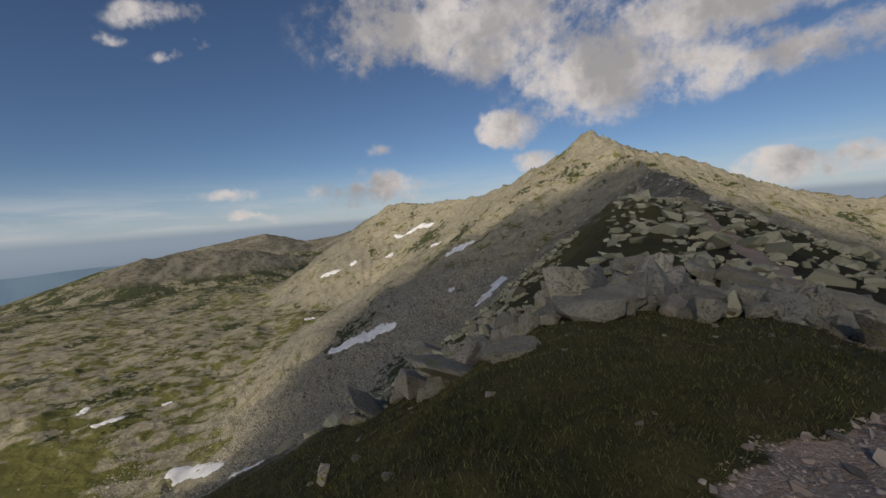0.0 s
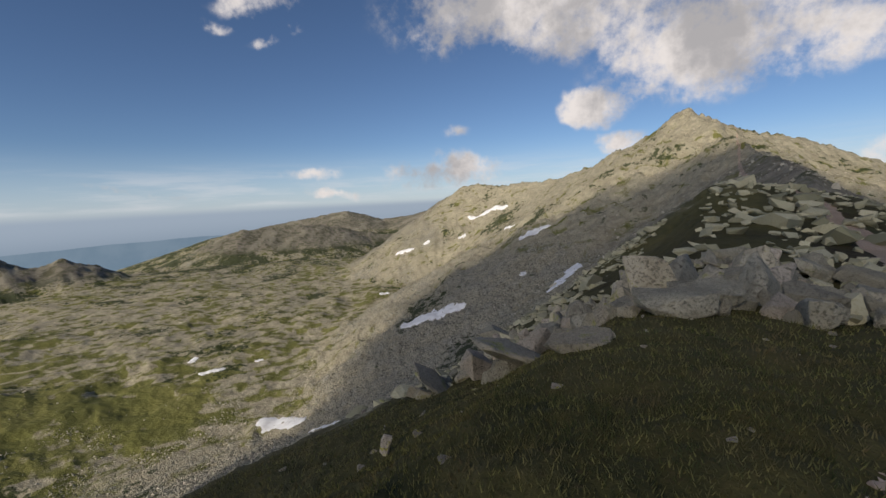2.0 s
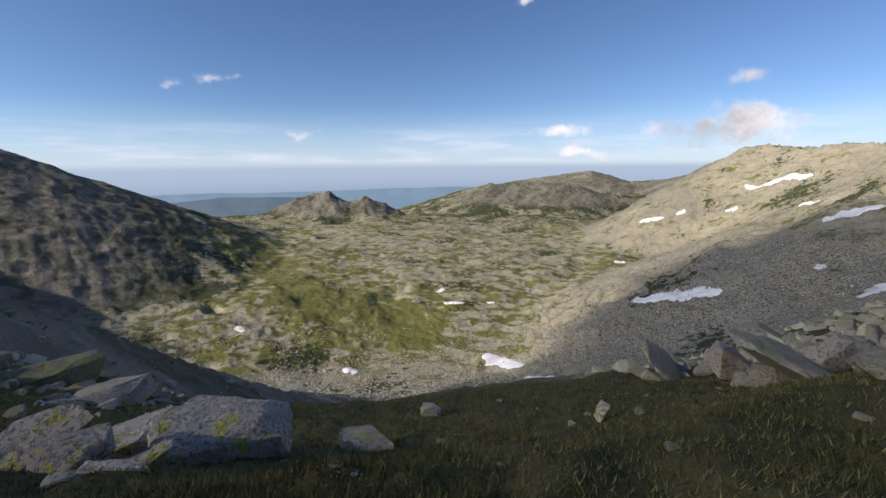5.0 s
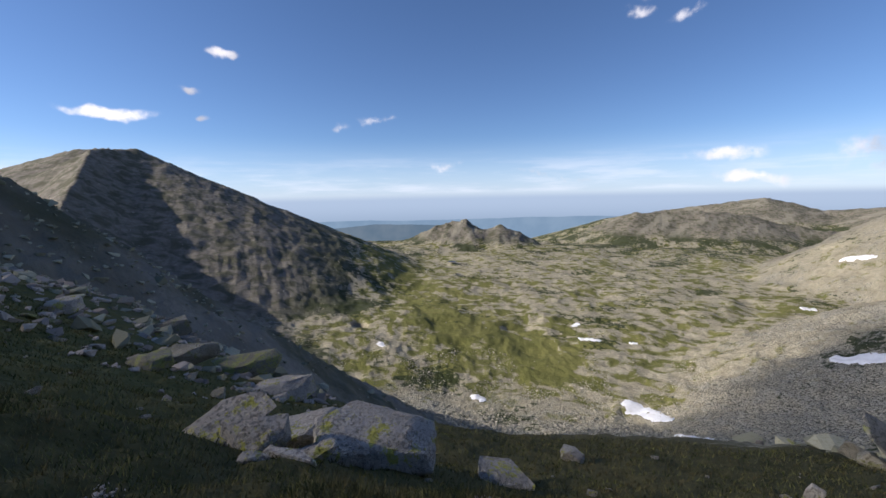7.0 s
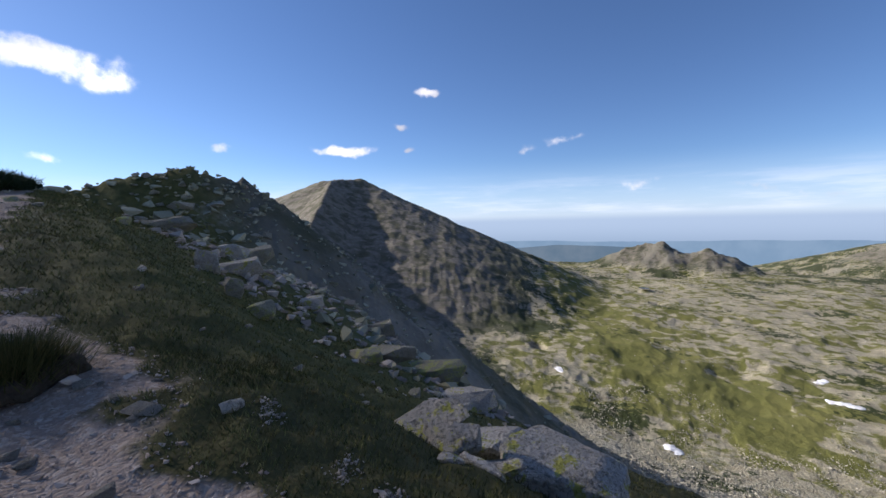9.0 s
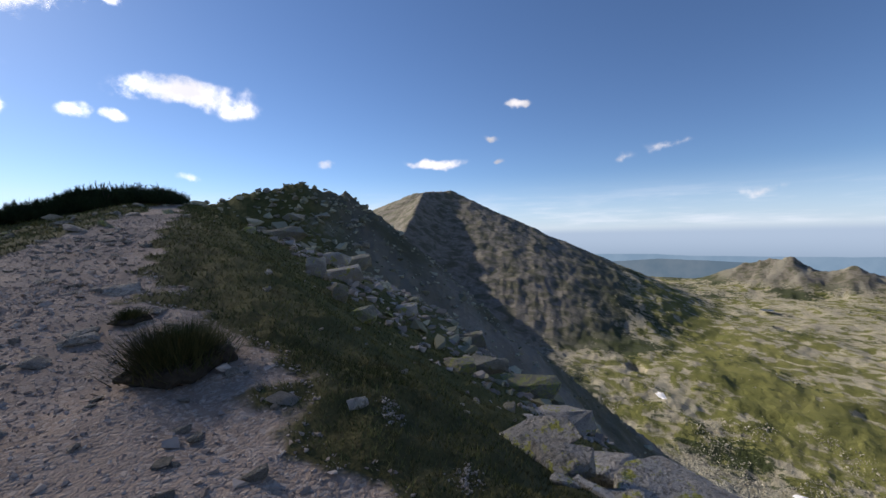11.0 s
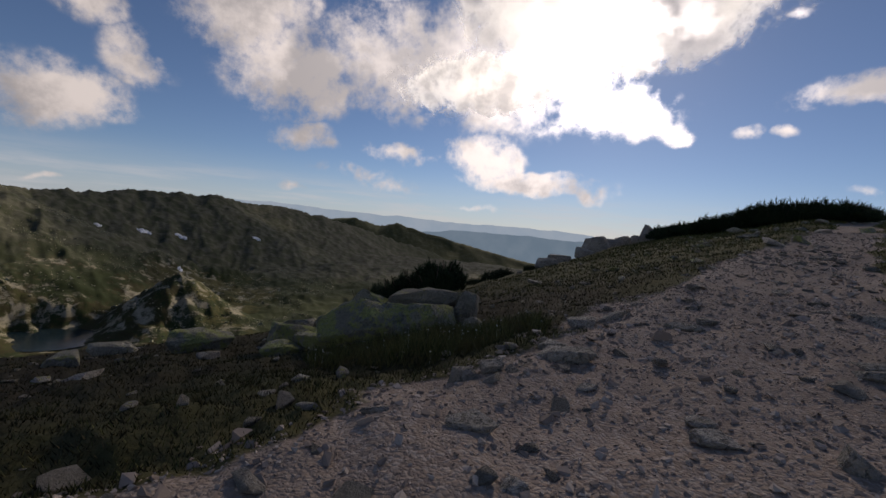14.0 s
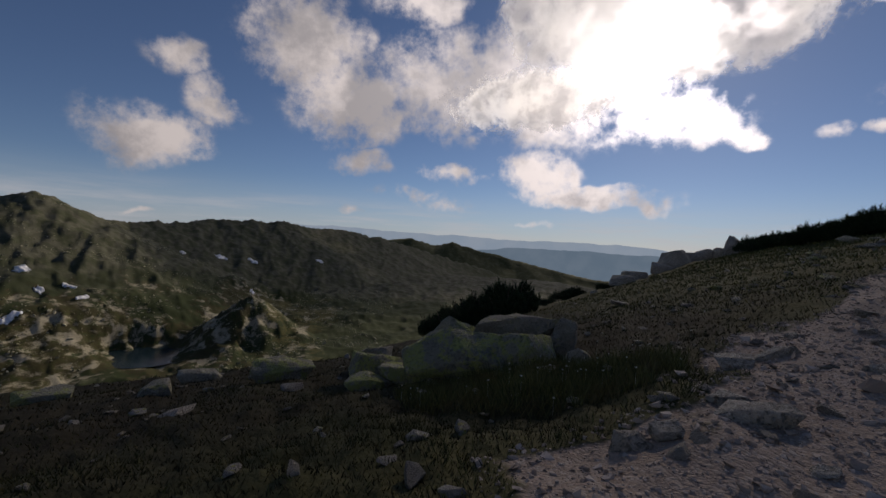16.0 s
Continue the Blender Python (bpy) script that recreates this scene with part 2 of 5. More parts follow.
    relief = n.math("ADD", n.math("MULTIPLY", mid, 1.5), n.math("MULTIPLY", n.math("MULTIPLY", vor.outputs["Distance"], -0.7), n.ramp(att["scree"], 0.2, 0.6)))
    coarse = n.add("Bump", {"Height": n.math("MULTIPLY", relief, away), "Strength": 0.9, "Distance": 2.2})
    n.tree.links.new(coarse.outputs[0], fine.inputs["Normal"])
    return m


def rock_material(name, base, light, lichen, amount):
    m, n = material(name)
    tc = n.add("TexCoord").outputs["Object"]
    rnd = n.add("ObjectInfo").outputs["Random"]
    p = n.vmath("ADD", tc, n.add("CombineXYZ", {0: n.math("MULTIPLY", rnd, 37.0), 1: n.math("MULTIPLY", rnd, 11.0), 2: rnd}).outputs[0])
    a = n.noise(p, 1.3, 6.0, 0.65)
    b = n.noise(p, 9.0, 6.0, 0.65)
    c = n.noise(p, 60.0, 3.0, 0.6)
    col = n.mix(n.ramp(a, 0.3, 0.7), base, light)
    col = n.mix(n.ramp(rnd, 0.0, 1.0, 0.0, 0.5), col, (0.17, 0.16, 0.135))
    col = n.mix(n.ramp(n.noise(p, 4.5, 8.0, 0.75), 0.50, 0.70, 0.0, 0.35), col, (0.16, 0.15, 0.125))
    col = n.mix(n.ramp(n.noise(p, 16.0, 6.0, 0.7), 0.55, 0.62, 0.0, 0.4), col, (0.095, 0.09, 0.075))
    col = n.mix(n.ramp(c, 0.5, 0.75, 0.0, 0.4), col, (0.5, 0.48, 0.46))
    lf = n.math("ADD", n.noise(p, 2.6, 7.0, 0.75), n.math("MULTIPLY", b, 0.25))
    col = n.mix(n.ramp(lf, 0.78 - amount, 0.84 - amount, 0.0, 0.9), col, n.mix(n.ramp(b, 0.5, 0.75), lichen, base))
    pits = n.ramp(n.noise(p, 26.0, 5.0, 0.7), 0.54, 0.62)
    col = n.mix(n.math("MULTIPLY", pits, 0.35), col, (0.07, 0.068, 0.055))
    h = n.math("ADD", n.math("MULTIPLY", b, 0.6), n.math("MULTIPLY", c, 0.25))
    h = n.math("SUBTRACT", h, n.math("MULTIPLY", pits, 0.5))
    h = n.math("ADD", h, n.math("MULTIPLY", n.noise(p, 3.0, 7.0, 0.7), 1.4))
    finish(n, col, 0.92, h, 1.0, 0.08, 0.12)
    return m


def plain(name, color, color2, scale=6.0, rough=0.8, bump=0.3, spec=0.2):
    m, n = material(name)
    p = n.add("NewGeometry").outputs["Position"]
    a = n.noise(p, scale, 5.0, 0.6)
    b = n.noise(p, scale * 8, 3.0, 0.6)
    col = n.mix(n.ramp(a, 0.3, 0.7), color, color2)
    finish(n, col, rough, n.math("ADD", a, n.math("MULTIPLY", b, 0.4)), bump, 0.03, spec)
    return m


GROUND = ground_material()
SNOW = plain("old_snow", (0.80, 0.81, 0.84), (0.66, 0.66, 0.68), 0.15, 0.7, 0.3)

# ---- the lie of the land ----
_rng = np.random.default_rng(7)
_perm = np.tile(_rng.permutation(512), 2)
_grad = np.stack([np.cos(np.arange(512) * 2.399963), np.sin(np.arange(512) * 2.399963)], 1)


def perlin(x, y):
    xi, yi = np.floor(x).astype(int), np.floor(y).astype(int)
    xf, yf = x - xi, y - yi
    u, v = xf * xf * xf * (xf * (xf * 6 - 15) + 10), yf * yf * yf * (yf * (yf * 6 - 15) + 10)

    def g(ix, iy, dx, dy):
        k = _perm[(_perm[ix & 511] + iy) & 511]
        return _grad[k, 0] * dx + _grad[k, 1] * dy

    a = g(xi, yi, xf, yf) * (1 - u) + g(xi + 1, yi, xf - 1, yf) * u
    b = g(xi, yi + 1, xf, yf - 1) * (1 - u) + g(xi + 1, yi + 1, xf - 1, yf - 1) * u
    return (a * (1 - v) + b * v) * 1.5


def fbm(x, y, size, octaves=5, gain=0.5, sharp=False):
    out, amp = 0.0, 1.0
    for i in range(octaves):
        f = 2.0 ** i / size
        p = perlin(x * f + 17.3 * i, y * f - 9.1 * i)
        out = out + amp * ((1 - 2 * np.abs(p)) - 0.45 if sharp else p)
        amp *= gain
    return out


def smax(a, b, k):
    h = np.clip(0.5 + 0.5 * (a - b) / k, 0, 1)
    return b * (1 - h) + a * h + k * h * (1 - h)


# crests of the ridges: bearing, distance, height above the camera's stand; then fall of the flanks
RIDGES = [
    ([(-47, 90, 3.5), (-46, 180, 14), (-41, 380, 46), (-36.5, 520, 98), (-33.6, 600, 141)], 0.80),
    ([(-33.6, 600, 141), (-29.7, 640, 128), (-25.4, 720, 113), (-21, 850, 101), (-16.3, 1000, 88), (-11.8, 1080, 87), (-6.8, 1150, 91), (-1.9, 1200, 98), (1.2, 1235, 60), (4.7, 1300, 4), (9, 1450, -90)], 0.84),
    ([(-33.6, 600, 141), (-36.5, 620, 133), (-41.2, 650, 112), (-44.7, 690, 105), (-48.6, 720, 86), (-51.7, 760, 64), (-56.7, 820, 36), (-60.3, 880, 26), (-64.7, 900, 10),
      (-80, 900, 18), (-97, 900, 26)], 0.78),
    ([(-97, 900, 26), (-101.3, 900, 23), (-103, 900, 30), (-105.5, 900, 60), (-107.2, 930, 45), (-109.3, 980, 24), (-113.3, 1050, 7), (-119, 1150, 12), (-123.7, 1250, 34), (-128, 1300, 40),
      (-132.8, 1350, 43), (-136.1, 1450, 26), (-141.2, 1550, 28), (-148.3, 1700, 0), (-156, 1900, -70), (-165, 2100, -160)], 0.62),
    ([(-145, 2700, -22), (-148.3, 2600, -12), (-152.4, 2600, 13), (-156.5, 2700, -32), (-159.2, 2600, 3), (-163, 2550, -47), (-170, 2500, -107), (-175, 2500, -157), (-180, 2500, -200),
      (-184, 2500, -215), (-192, 2500, -300)], 0.5),
    ([(47, 1850, -228), (42.5, 1930, -214), (37.4, 1980, -155), (32.3, 2080, -58), (27.5, 2120, -53), (24, 2150, -41), (19.5, 2200, -57), (14.5, 2250, -108), (8, 2300, -150)], 0.55),
    ([(36, 4200, -190), (28.8, 4300, -97), (21.5, 4300, 2), (17.3, 4300, 60), (14.5, 4300, 10), (11.8, 4300, -52), (8.2, 4300, -30), (3.5, 4200, 58), (-4, 3800, 70)], 0.45),
    ([(72, 1560, -285), (65.6, 1530, -174), (61.2, 1500, -109), (58, 1500, -90), (56, 1490, -108), (54.5, 1480, -134), (52, 1470, -107), (49.5, 1460, -140), (47, 1450, -180), (42, 1430, -198)], 0.55),
    ([(118, 110, -12), (114, 350, -68), (111, 700, -8), (107.5, 1020, 128), (102.8, 1100, 138), (99.5, 1160, 92), (96, 1230, 44), (92.5, 1350, -28), (90, 1500, -40), (88, 1560, -64), (84.5, 1660, -145),
      (81, 1750, -192), (77, 1900, -240), (73, 2100, -340)], 0.84),
    ([(102.8, 1100, 138), (108.8, 1150, 138), (113.5, 1250, 106), (116.5, 1400, 90), (121, 1500, 80), (130, 1600, 60), (150, 1700, -40)], 0.62),
    ([(-108, 600, -150), (-112, 640, -135), (-116, 680, -113), (-119, 740, -74), (-126, 770, -98), (-136, 800, -130), (-142, 860, -160)], 0.75),
    ([(-126.5, 515, -112), (-129, 520, -91), (-131.5, 515, -114)], 0.85),
    ([(141, 47, 5.2), (133, 46, 7.0), (126, 46, 8.2), (122, 48, 7.6), (118.5, 50, 7.2)], 1.0),
]


def ridge(x, y, nodes, fall):
    pts = [bearing(*k) for k in nodes]
    out = np.full(x.shape, -1e4)
    for a, b in zip(pts[:-1], pts[1:]):
        dx, dy = b.x - a.x, b.y - a.y
        t = np.clip(((x - a.x) * dx + (y - a.y) * dy) / (dx * dx + dy * dy), 0, 1)
        d = np.hypot(x - a.x - t * dx, y - a.y - t * dy)
        out = np.maximum(out, a.z + t * (b.z - a.z) - fall * d * (1 - 0.28 * d / (d + 250)))
    return out


ALONG, ACROSS = (-0.616, -0.788), (-0.788, 0.616)


def saddle(x, y):
    """The broad ridge that the path follows, in its own axes."""
    u, v = x * ALONG[0] + y * ALONG[1], x * ACROSS[0] + y * ACROSS[1]
    crest = np.interp(u, [-600, -300, -150, -70, -40, -25, -15, -5, 0, 4, 12, 33, 60, 130, 300, 600],
                      [-200, 0, 4, 2.4, -0.6, -1.4, -1.7, -0.35, 0, 0.25, 1.3, 4.2, 4.6, -4, -70, -260])
    north = np.interp(v, [0, 1, 2, 4, 6, 8.2, 14, 20, 60, 130, 170, 230, 420, 5000], [0, 0.1, 0.5, 2.2, 3.7, 5.0, 8.9, 15.2, 61, 137, 172, 194, 250, 2000])
    south = np.interp(-v, [0, 3, 4.3, 6, 15, 22, 60, 300, 520, 5000], [0, 0.1, 0.5, 1.1, 3.8, 7.0, 28, 160, 230, 2000])
    far = np.clip((np.abs(v) - 14) / 20, 0, 1)
    north = north * (np.interp(u, [-60, -25, -10, 0, 8, 20], [1, 0.85, 0.88, 1, 1, 0.72]) * (1 - far) + far)
    south = south * (np.interp(u, [-20, 5, 30], [0.9, 1, 0.8]) * (1 - far) + far)
    return crest - north - south, u, v


RELIEF = 0.93
TARNS = [(446, -223, 46, -158), (-880, 510, 13, -190), (-460, 120, 10, -190), (-700, 430, 11, -190)]  # x, y, radius, level


def land(x, y):
    """The height of the ground, without its fine roughness."""
    r = np.hypot(x, y)
    south = 1 / (1 + np.exp((y + x * 0.1 + 60) / 60))
    basin = -190 + 6 * fbm(x, y, 190.0, 3) + 8 * fbm(x + 300, y, 420.0, 2) + 4.5 * (0.35 - np.abs(fbm(x, y + 77, 85.0, 3)))
    lakes = 5 * (0.3 - np.abs(fbm(x, y + 77, 60.0, 3))) - 152 - np.clip((r - 600) / 900, 0, 1) * 60 * np.clip(-x / 500 + 0.2, 0, 1) + 5 * fbm(x, y, 120.0, 4)
    floor = basin * (1 - south) + lakes * south
    floor = floor - np.clip((r - 1500) / 3300, 0, 1) * 430
    h = floor
    for nodes, fall in RIDGES[:-1]:
        h = smax(h, ridge(x, y, nodes, fall), 16.0)
    s, u, v = saddle(x, y)
    far = np.clip((r - 60) / 150, 0, 1)
    h = smax(h, s, 0.5 + 14 * far)
    h = smax(h, ridge(x, y, *RIDGES[-1]), 1.0)
    h = np.where(x > 0, -smax(-h, np.full(x.shape, -149.0), 9.0), h)
    h = h + 3.2 * np.exp(-((x - 54) ** 2 + (y - 46) ** 2) / (2 * 20 ** 2))
    for cx, cy, ra, level in TARNS:
        w = np.exp(-(((x - cx) ** 2 + (y - cy) ** 2) / ra ** 2) ** 2)
        h = h * (1 - w) + (level - 4) * w
    return 1.65 + (h - 1.65) * RELIEF, u, v


def path_mask(x, y, u, v):
    """1 on the trodden path, 0 off it."""
    mid = np.interp(u, [-30, -6, -4, -2.5, 0, 2, 4, 6, 11, 16, 24, 33, 45], [-9, -4.8, -3.65, -2.4, -1.43, -1.12, -1.4, -1.93, -2.0, -1.6, -0.95, -0.6, 0.2])
    half = np.interp(u, [-30, -6, -4, -2.5, 0, 2, 4, 6, 11, 16, 24, 33], [1.2, 1.3, 1.7, 1.9, 1.83, 2.12, 2.05, 1.7, 1.4, 1.05, 0.9, 0.6])
    d = np.abs(v - mid) - half + 0.5 * fbm(x, y, 1.5, 4)
    return np.clip(0.5 - d / 0.8, 0, 1), d


def surface(x, y):
    """The height of the ground with its roughness, and its cover."""
    h, u, v = land(x, y)
    r = np.hypot(x, y)
    e = np.clip(r * 0.01, 0.02, 4.0)
    gx = (land(x + e, y)[0] - h) / e
    gy = (land(x, y + e)[0] - h) / e
    steep = np.hypot(gx, gy)
    path, d = path_mask(x, y, u, v)
    near = np.clip(1 - r / 60, 0, 1)
    amp = np.clip((r - 25) / 400, 0, 1)
    rough = amp * (0.15 + 0.8 * steep) * (8 * fbm(x, y, 90.0, 6, 0.55, True) + 3 * fbm(x, y, 22.0, 4, 0.55, True))
    peaks = np.exp(-(((x - 330) / 230) ** 2 + ((y - 450) / 200) ** 2)) + 0.6 * np.exp(-(((x - 60) / 300) ** 2 + ((y - 1000) / 200) ** 2)) + 0.7 * np.exp(-(((x + 1250) / 300) ** 2 + ((y - 820) / 260) ** 2))
    rough = rough + amp * peaks * (5 * fbm(x, y * 0.7, 60.0, 6, 0.6, True) + 2.0 * fbm(x + 40, y, 14.0, 3, 0.6, True))
    rough = rough + np.clip((r - 12) / 60, 0, 1) * (0.35 + 0.9 * np.clip(steep - 0.25, 0, 1)) * fbm(x, y, 6.0, 4, 0.55, True) * 1.1
    rough = rough + near * (1 - path) * (0.16 * fbm(x, y, 1.9, 4) + 0.05 * fbm(x, y, 0.35, 3))
    rough = rough + near * path * (0.05 * fbm(x, y, 0.8, 4) - 0.05)
    out = np.clip((r - 45) / 60, 0, 1)
    flat = np.clip(1 - steep / 0.35, 0, 1)
    meadow = np.exp(-(((x + 300) / 80) ** 2 + ((y - 285) / 75) ** 2)) + 0.8 * np.exp(-(((x + 420) / 90) ** 2 + ((y - 230) / 80) ** 2)) + 0.9 * np.exp(-(((x + 720) / 260) ** 2 + ((y - 300) / 90) ** 2))
    grass_far = 0.44 + 0.22 * flat * fbm(x, y, 130.0, 3) + 0.40 * meadow - 0.55 * np.clip(steep - 0.35, 0, 1)
    field = np.clip((-u - 8.3 - 0.12 * v) / 1.2, 0, 1) * np.clip((45 - r) / 15, 0, 1)
    block = np.clip((v - 10 - 0.35 * np.clip(u, 0, 40)) / 8, 0, 1)
    grass_near = 0.97 - 0.55 * np.clip(block, 0, 1)
    grass = grass_near * (1 - out) + grass_far * out
    south = np.clip((-y + 0.3 * x - 40) / 120, 0, 1) * np.clip((r - 30) / 60, 0, 1)
    grass = grass * (1 - south) + south * (0.66 - 0.3 * np.clip(steep - 0.5, 0, 1))
    scree = out * (np.clip((steep - 0.2) / 0.3, 0, 1) * 0.42 + 0.3 * fbm(x + 900, y, 200.0, 3) + 0.08)
    scree = scree + 0.5 * np.exp(-(((x + 230) / 150) ** 2 + ((y - 150) / 110) ** 2)) - 0.4 * meadow
    scree = scree * (1 - 0.75 * south) * (1 - 0.6 * np.clip((h + 60) / 60, 0, 1) * np.clip((r - 200) / 150, 0, 1))
    wood_and_shade = out * (0.24 + 0.30 * fbm(x - 500, y, 110.0, 3) + 0.22 * south)
    wood_and_shade = wood_and_shade + 0.35 * np.exp(-(((x + 800) / 280) ** 2 + ((y - 60) / 130) ** 2)) - 0.2 * meadow
    wood_and_shade = wood_and_shade + 0.42 * np.exp(-(((x + 1050) / 520) ** 2 + ((y - 20) / 260) ** 2)) + 0.28 * np.clip((r - 1100) / 400, 0, 1) * (y > 0)
    heath = np.maximum(np.clip(1 - (r - 40) / 120, 0, 1), 0.85 * south)
    # the west slope's stronger light is put into a lighter ground cover
    heath = heath * (1 - 0.45 * np.clip((u - 2) / 6, 0, 1) * np.clip((v - 0.3) / 2, 0, 1) * np.clip((60 - r) / 20, 0, 1))
    az = np.degrees(np.arctan2(-x, y))
    west = np.clip((az - 74) / 12, 0, 1) * np.clip((125 - az) / 6, 0, 1) * np.clip((r - 220) / 120, 0, 1) * np.clip((h + 172) / 30, 0, 1)
    north = np.clip((r - 1080) / 160, 0, 1) * np.clip((h + 168) / 22, 0, 1) * np.clip((az + 14) / 8, 0, 1) * np.clip((100 - az) / 10, 0, 1) * np.clip((r - 900 - 550 * np.clip((6 - az) / 8, 0, 1)) / 100, 0, 1)
    east = np.clip((-17 - az) / 6, 0, 1) * np.clip((az + 62) / 8, 0, 1) * np.clip((r - 55) / 40, 0, 1) * np.clip((430 - r) / 160, 0, 1)
    # southern ridge: its own shade is painted in as darker cover
    back = south * np.clip((2100 - r) / 400, 0, 1) * np.clip((r - 450) / 250, 0, 1) * np.clip((h + 110 + 200 * np.clip((r - 750) / 300, 0, 1)) / 50, 0, 1)
    crag = np.maximum(np.maximum(0.95 * west, 0.85 * north), np.maximum(0.75 * east, 0.35 * back))
    run = az * 1400 * 0.01745
    brow = np.clip((v - 12) / 6, 0, 1) * np.clip((150 - r) / 60, 0, 1)
    crag = np.maximum(crag, 0.8 * brow)
    rough = rough + np.maximum(0.6 * north, 0.45 * back) * (9 * fbm(run + 0.5 * h, r * 0.35, 95.0, 5, 0.55, True) + 2)
    rough = rough + west * (2.4 * fbm(run, r * 0.3, 120.0, 4, 0.5, True) + 1.2 * fbm(x, y, 30.0, 4, 0.6, True))
    streak = 0.5 + 0.75 * fbm(run + 0.9 * h, r * 0.16, 34.0, 3) - 0.7 * west - 0.7 * back - 0.1
    wood_and_shade = wood_and_shade + 0.6 * back + 0.6 * south * np.clip((r - 130) / 120, 0, 1) * np.clip((np.abs(az) - 138) / 10, 0, 1)
    streak = streak * np.clip((r - 350) / 300, 0, 1)
    rough = rough * (1 - 0.45 * west)
    grass, scree = grass * (1 - 0.3 * west), scree * (1 - west) * (1 - brow) * (1 - 0.8 * back) * (1 - 0.7 * east)
    ling_end = np.clip((15 - u) / 7, 0, 1)
    # far southern slopes: woodland and cloud shade share one dark colour
    far_south = south * np.clip((r - 1000) / 350, 0, 1)
    ling = np.maximum(np.clip((-v - 3.2 + 0.6 * fbm(x, y, 3.0, 3)) / 1.5, 0, 1), 0.6 * field)
    return h + rough, grass, path, wood_and_shade + 1.0 * far_south, scree, heath, ling * ling_end, crag, streak


def make_ground():
    turns = 1440
    a = np.arange(turns) * (2 * np.pi / turns)
    r = np.concatenate([np.geomspace(0.35, 100, 230, endpoint=False), np.geomspace(100, 1600, 300, endpoint=False), np.geomspace(1600, 4900, 70)])
    rings = len(r)
    x = (r[:, None] * np.cos(a)[None] + 0.3).ravel()
    y = (r[:, None] * np.sin(a)[None] - 0.8).ravel()
    z, grass, path, wood_and_shade, scree, heath, ling, crag, streak = surface(x, y)
    centre = np.array([[*lay_spot(0.3, -0.8, z[:turns].mean())]])
    co = np.stack(lay(x, y, z), 1)
    co = np.concatenate([co, centre]).astype(np.float32)
    i, j = np.meshgrid(np.arange(rings - 1), np.arange(turns), indexing="ij")
    k = (j + 1) % turns
    quads = np.stack([i * turns + j, (i + 1) * turns + j, (i + 1) * turns + k, i * turns + k], -1).reshape(-1, 4)
    j = np.arange(turns)
    tris = np.stack([np.full(turns, len(co) - 1), j, (j + 1) % turns], 1)
    me = bpy.data.meshes.new("ground")
    loops = np.concatenate([quads.ravel(), tris.ravel()]).astype(np.int32)
    starts = np.concatenate([np.arange(len(quads)) * 4, len(quads) * 4 + np.arange(turns) * 3]).astype(np.int32)
    me.vertices.add(len(co)), me.loops.add(len(loops)), me.polygons.add(len(starts))
    me.vertices.foreach_set("co", co.ravel())
    me.loops.foreach_set("vertex_index", loops)
    me.polygons.foreach_set("loop_start", starts)
    me.polygons.foreach_set("use_smooth", np.ones(len(starts), bool))
    me.update(calc_edges=True)
    for name, val in (("grass", grass), ("path", path), ("wood_and_shade", wood_and_shade), ("scree", scree), ("heath", heath), ("ling", ling), ("crag", crag), ("streak", streak)):
        at = me.attributes.new(name, "FLOAT", "POINT")
        at.data.foreach_set("value", np.append(val, val[0]).astype(np.float32))
    me.materials.append(GROUND)
    return tagged(new("ground", me), "rocky alpine ground with turf, scree and a trodden gravel path", "ground", kind="structure")


make_ground()


# ---- the cloud before the sun ----
def cloud_material():
    m, n = material("cloud")
    tc = n.add("TexCoord").outputs["Object"]
    at = n.add("Attribute", attribute_name="thick").outputs["Fac"]
    a = n.noise(tc, 0.006, 7.0, 0.6)
    b = n.noise(tc, 0.03, 5.0, 0.6)
    dens = n.math("ADD", at, n.math("ADD", n.math("MULTIPLY", n.math("SUBTRACT", a, 0.5), 2.4), n.math("MULTIPLY", n.math("SUBTRACT", b, 0.5), 0.9)))
    c = n.noise(tc, 0.09, 5.0, 0.6)
    dens = n.math("ADD", dens, n.math("MULTIPLY", n.math("SUBTRACT", c, 0.5), 0.5))
    cover = n.ramp(dens, 0.05, 0.85, 0.0, 0.76)
    tone = n.mix(n.ramp(n.math("ADD", n.noise(tc, 0.0065, 4.0, 0.5), n.math("MULTIPLY", n.math("ADD", b, c), 0.10)), 0.50, 0.80), (0.95, 0.95, 0.95), (0.50, 0.50, 0.52))
    t = n.add("BsdfTranslucent", {"Color": tone})
    s = n.add("BsdfTransparent")
    mx = n.add("MixShader", {0: cover})
    n.tree.links.new(s.outputs[0], mx.inputs[1])
    n.tree.links.new(t.outputs[0], mx.inputs[2])
    n.tree.links.new(mx.outputs[0], n.add("OutputMaterial").inputs[0])
    return m


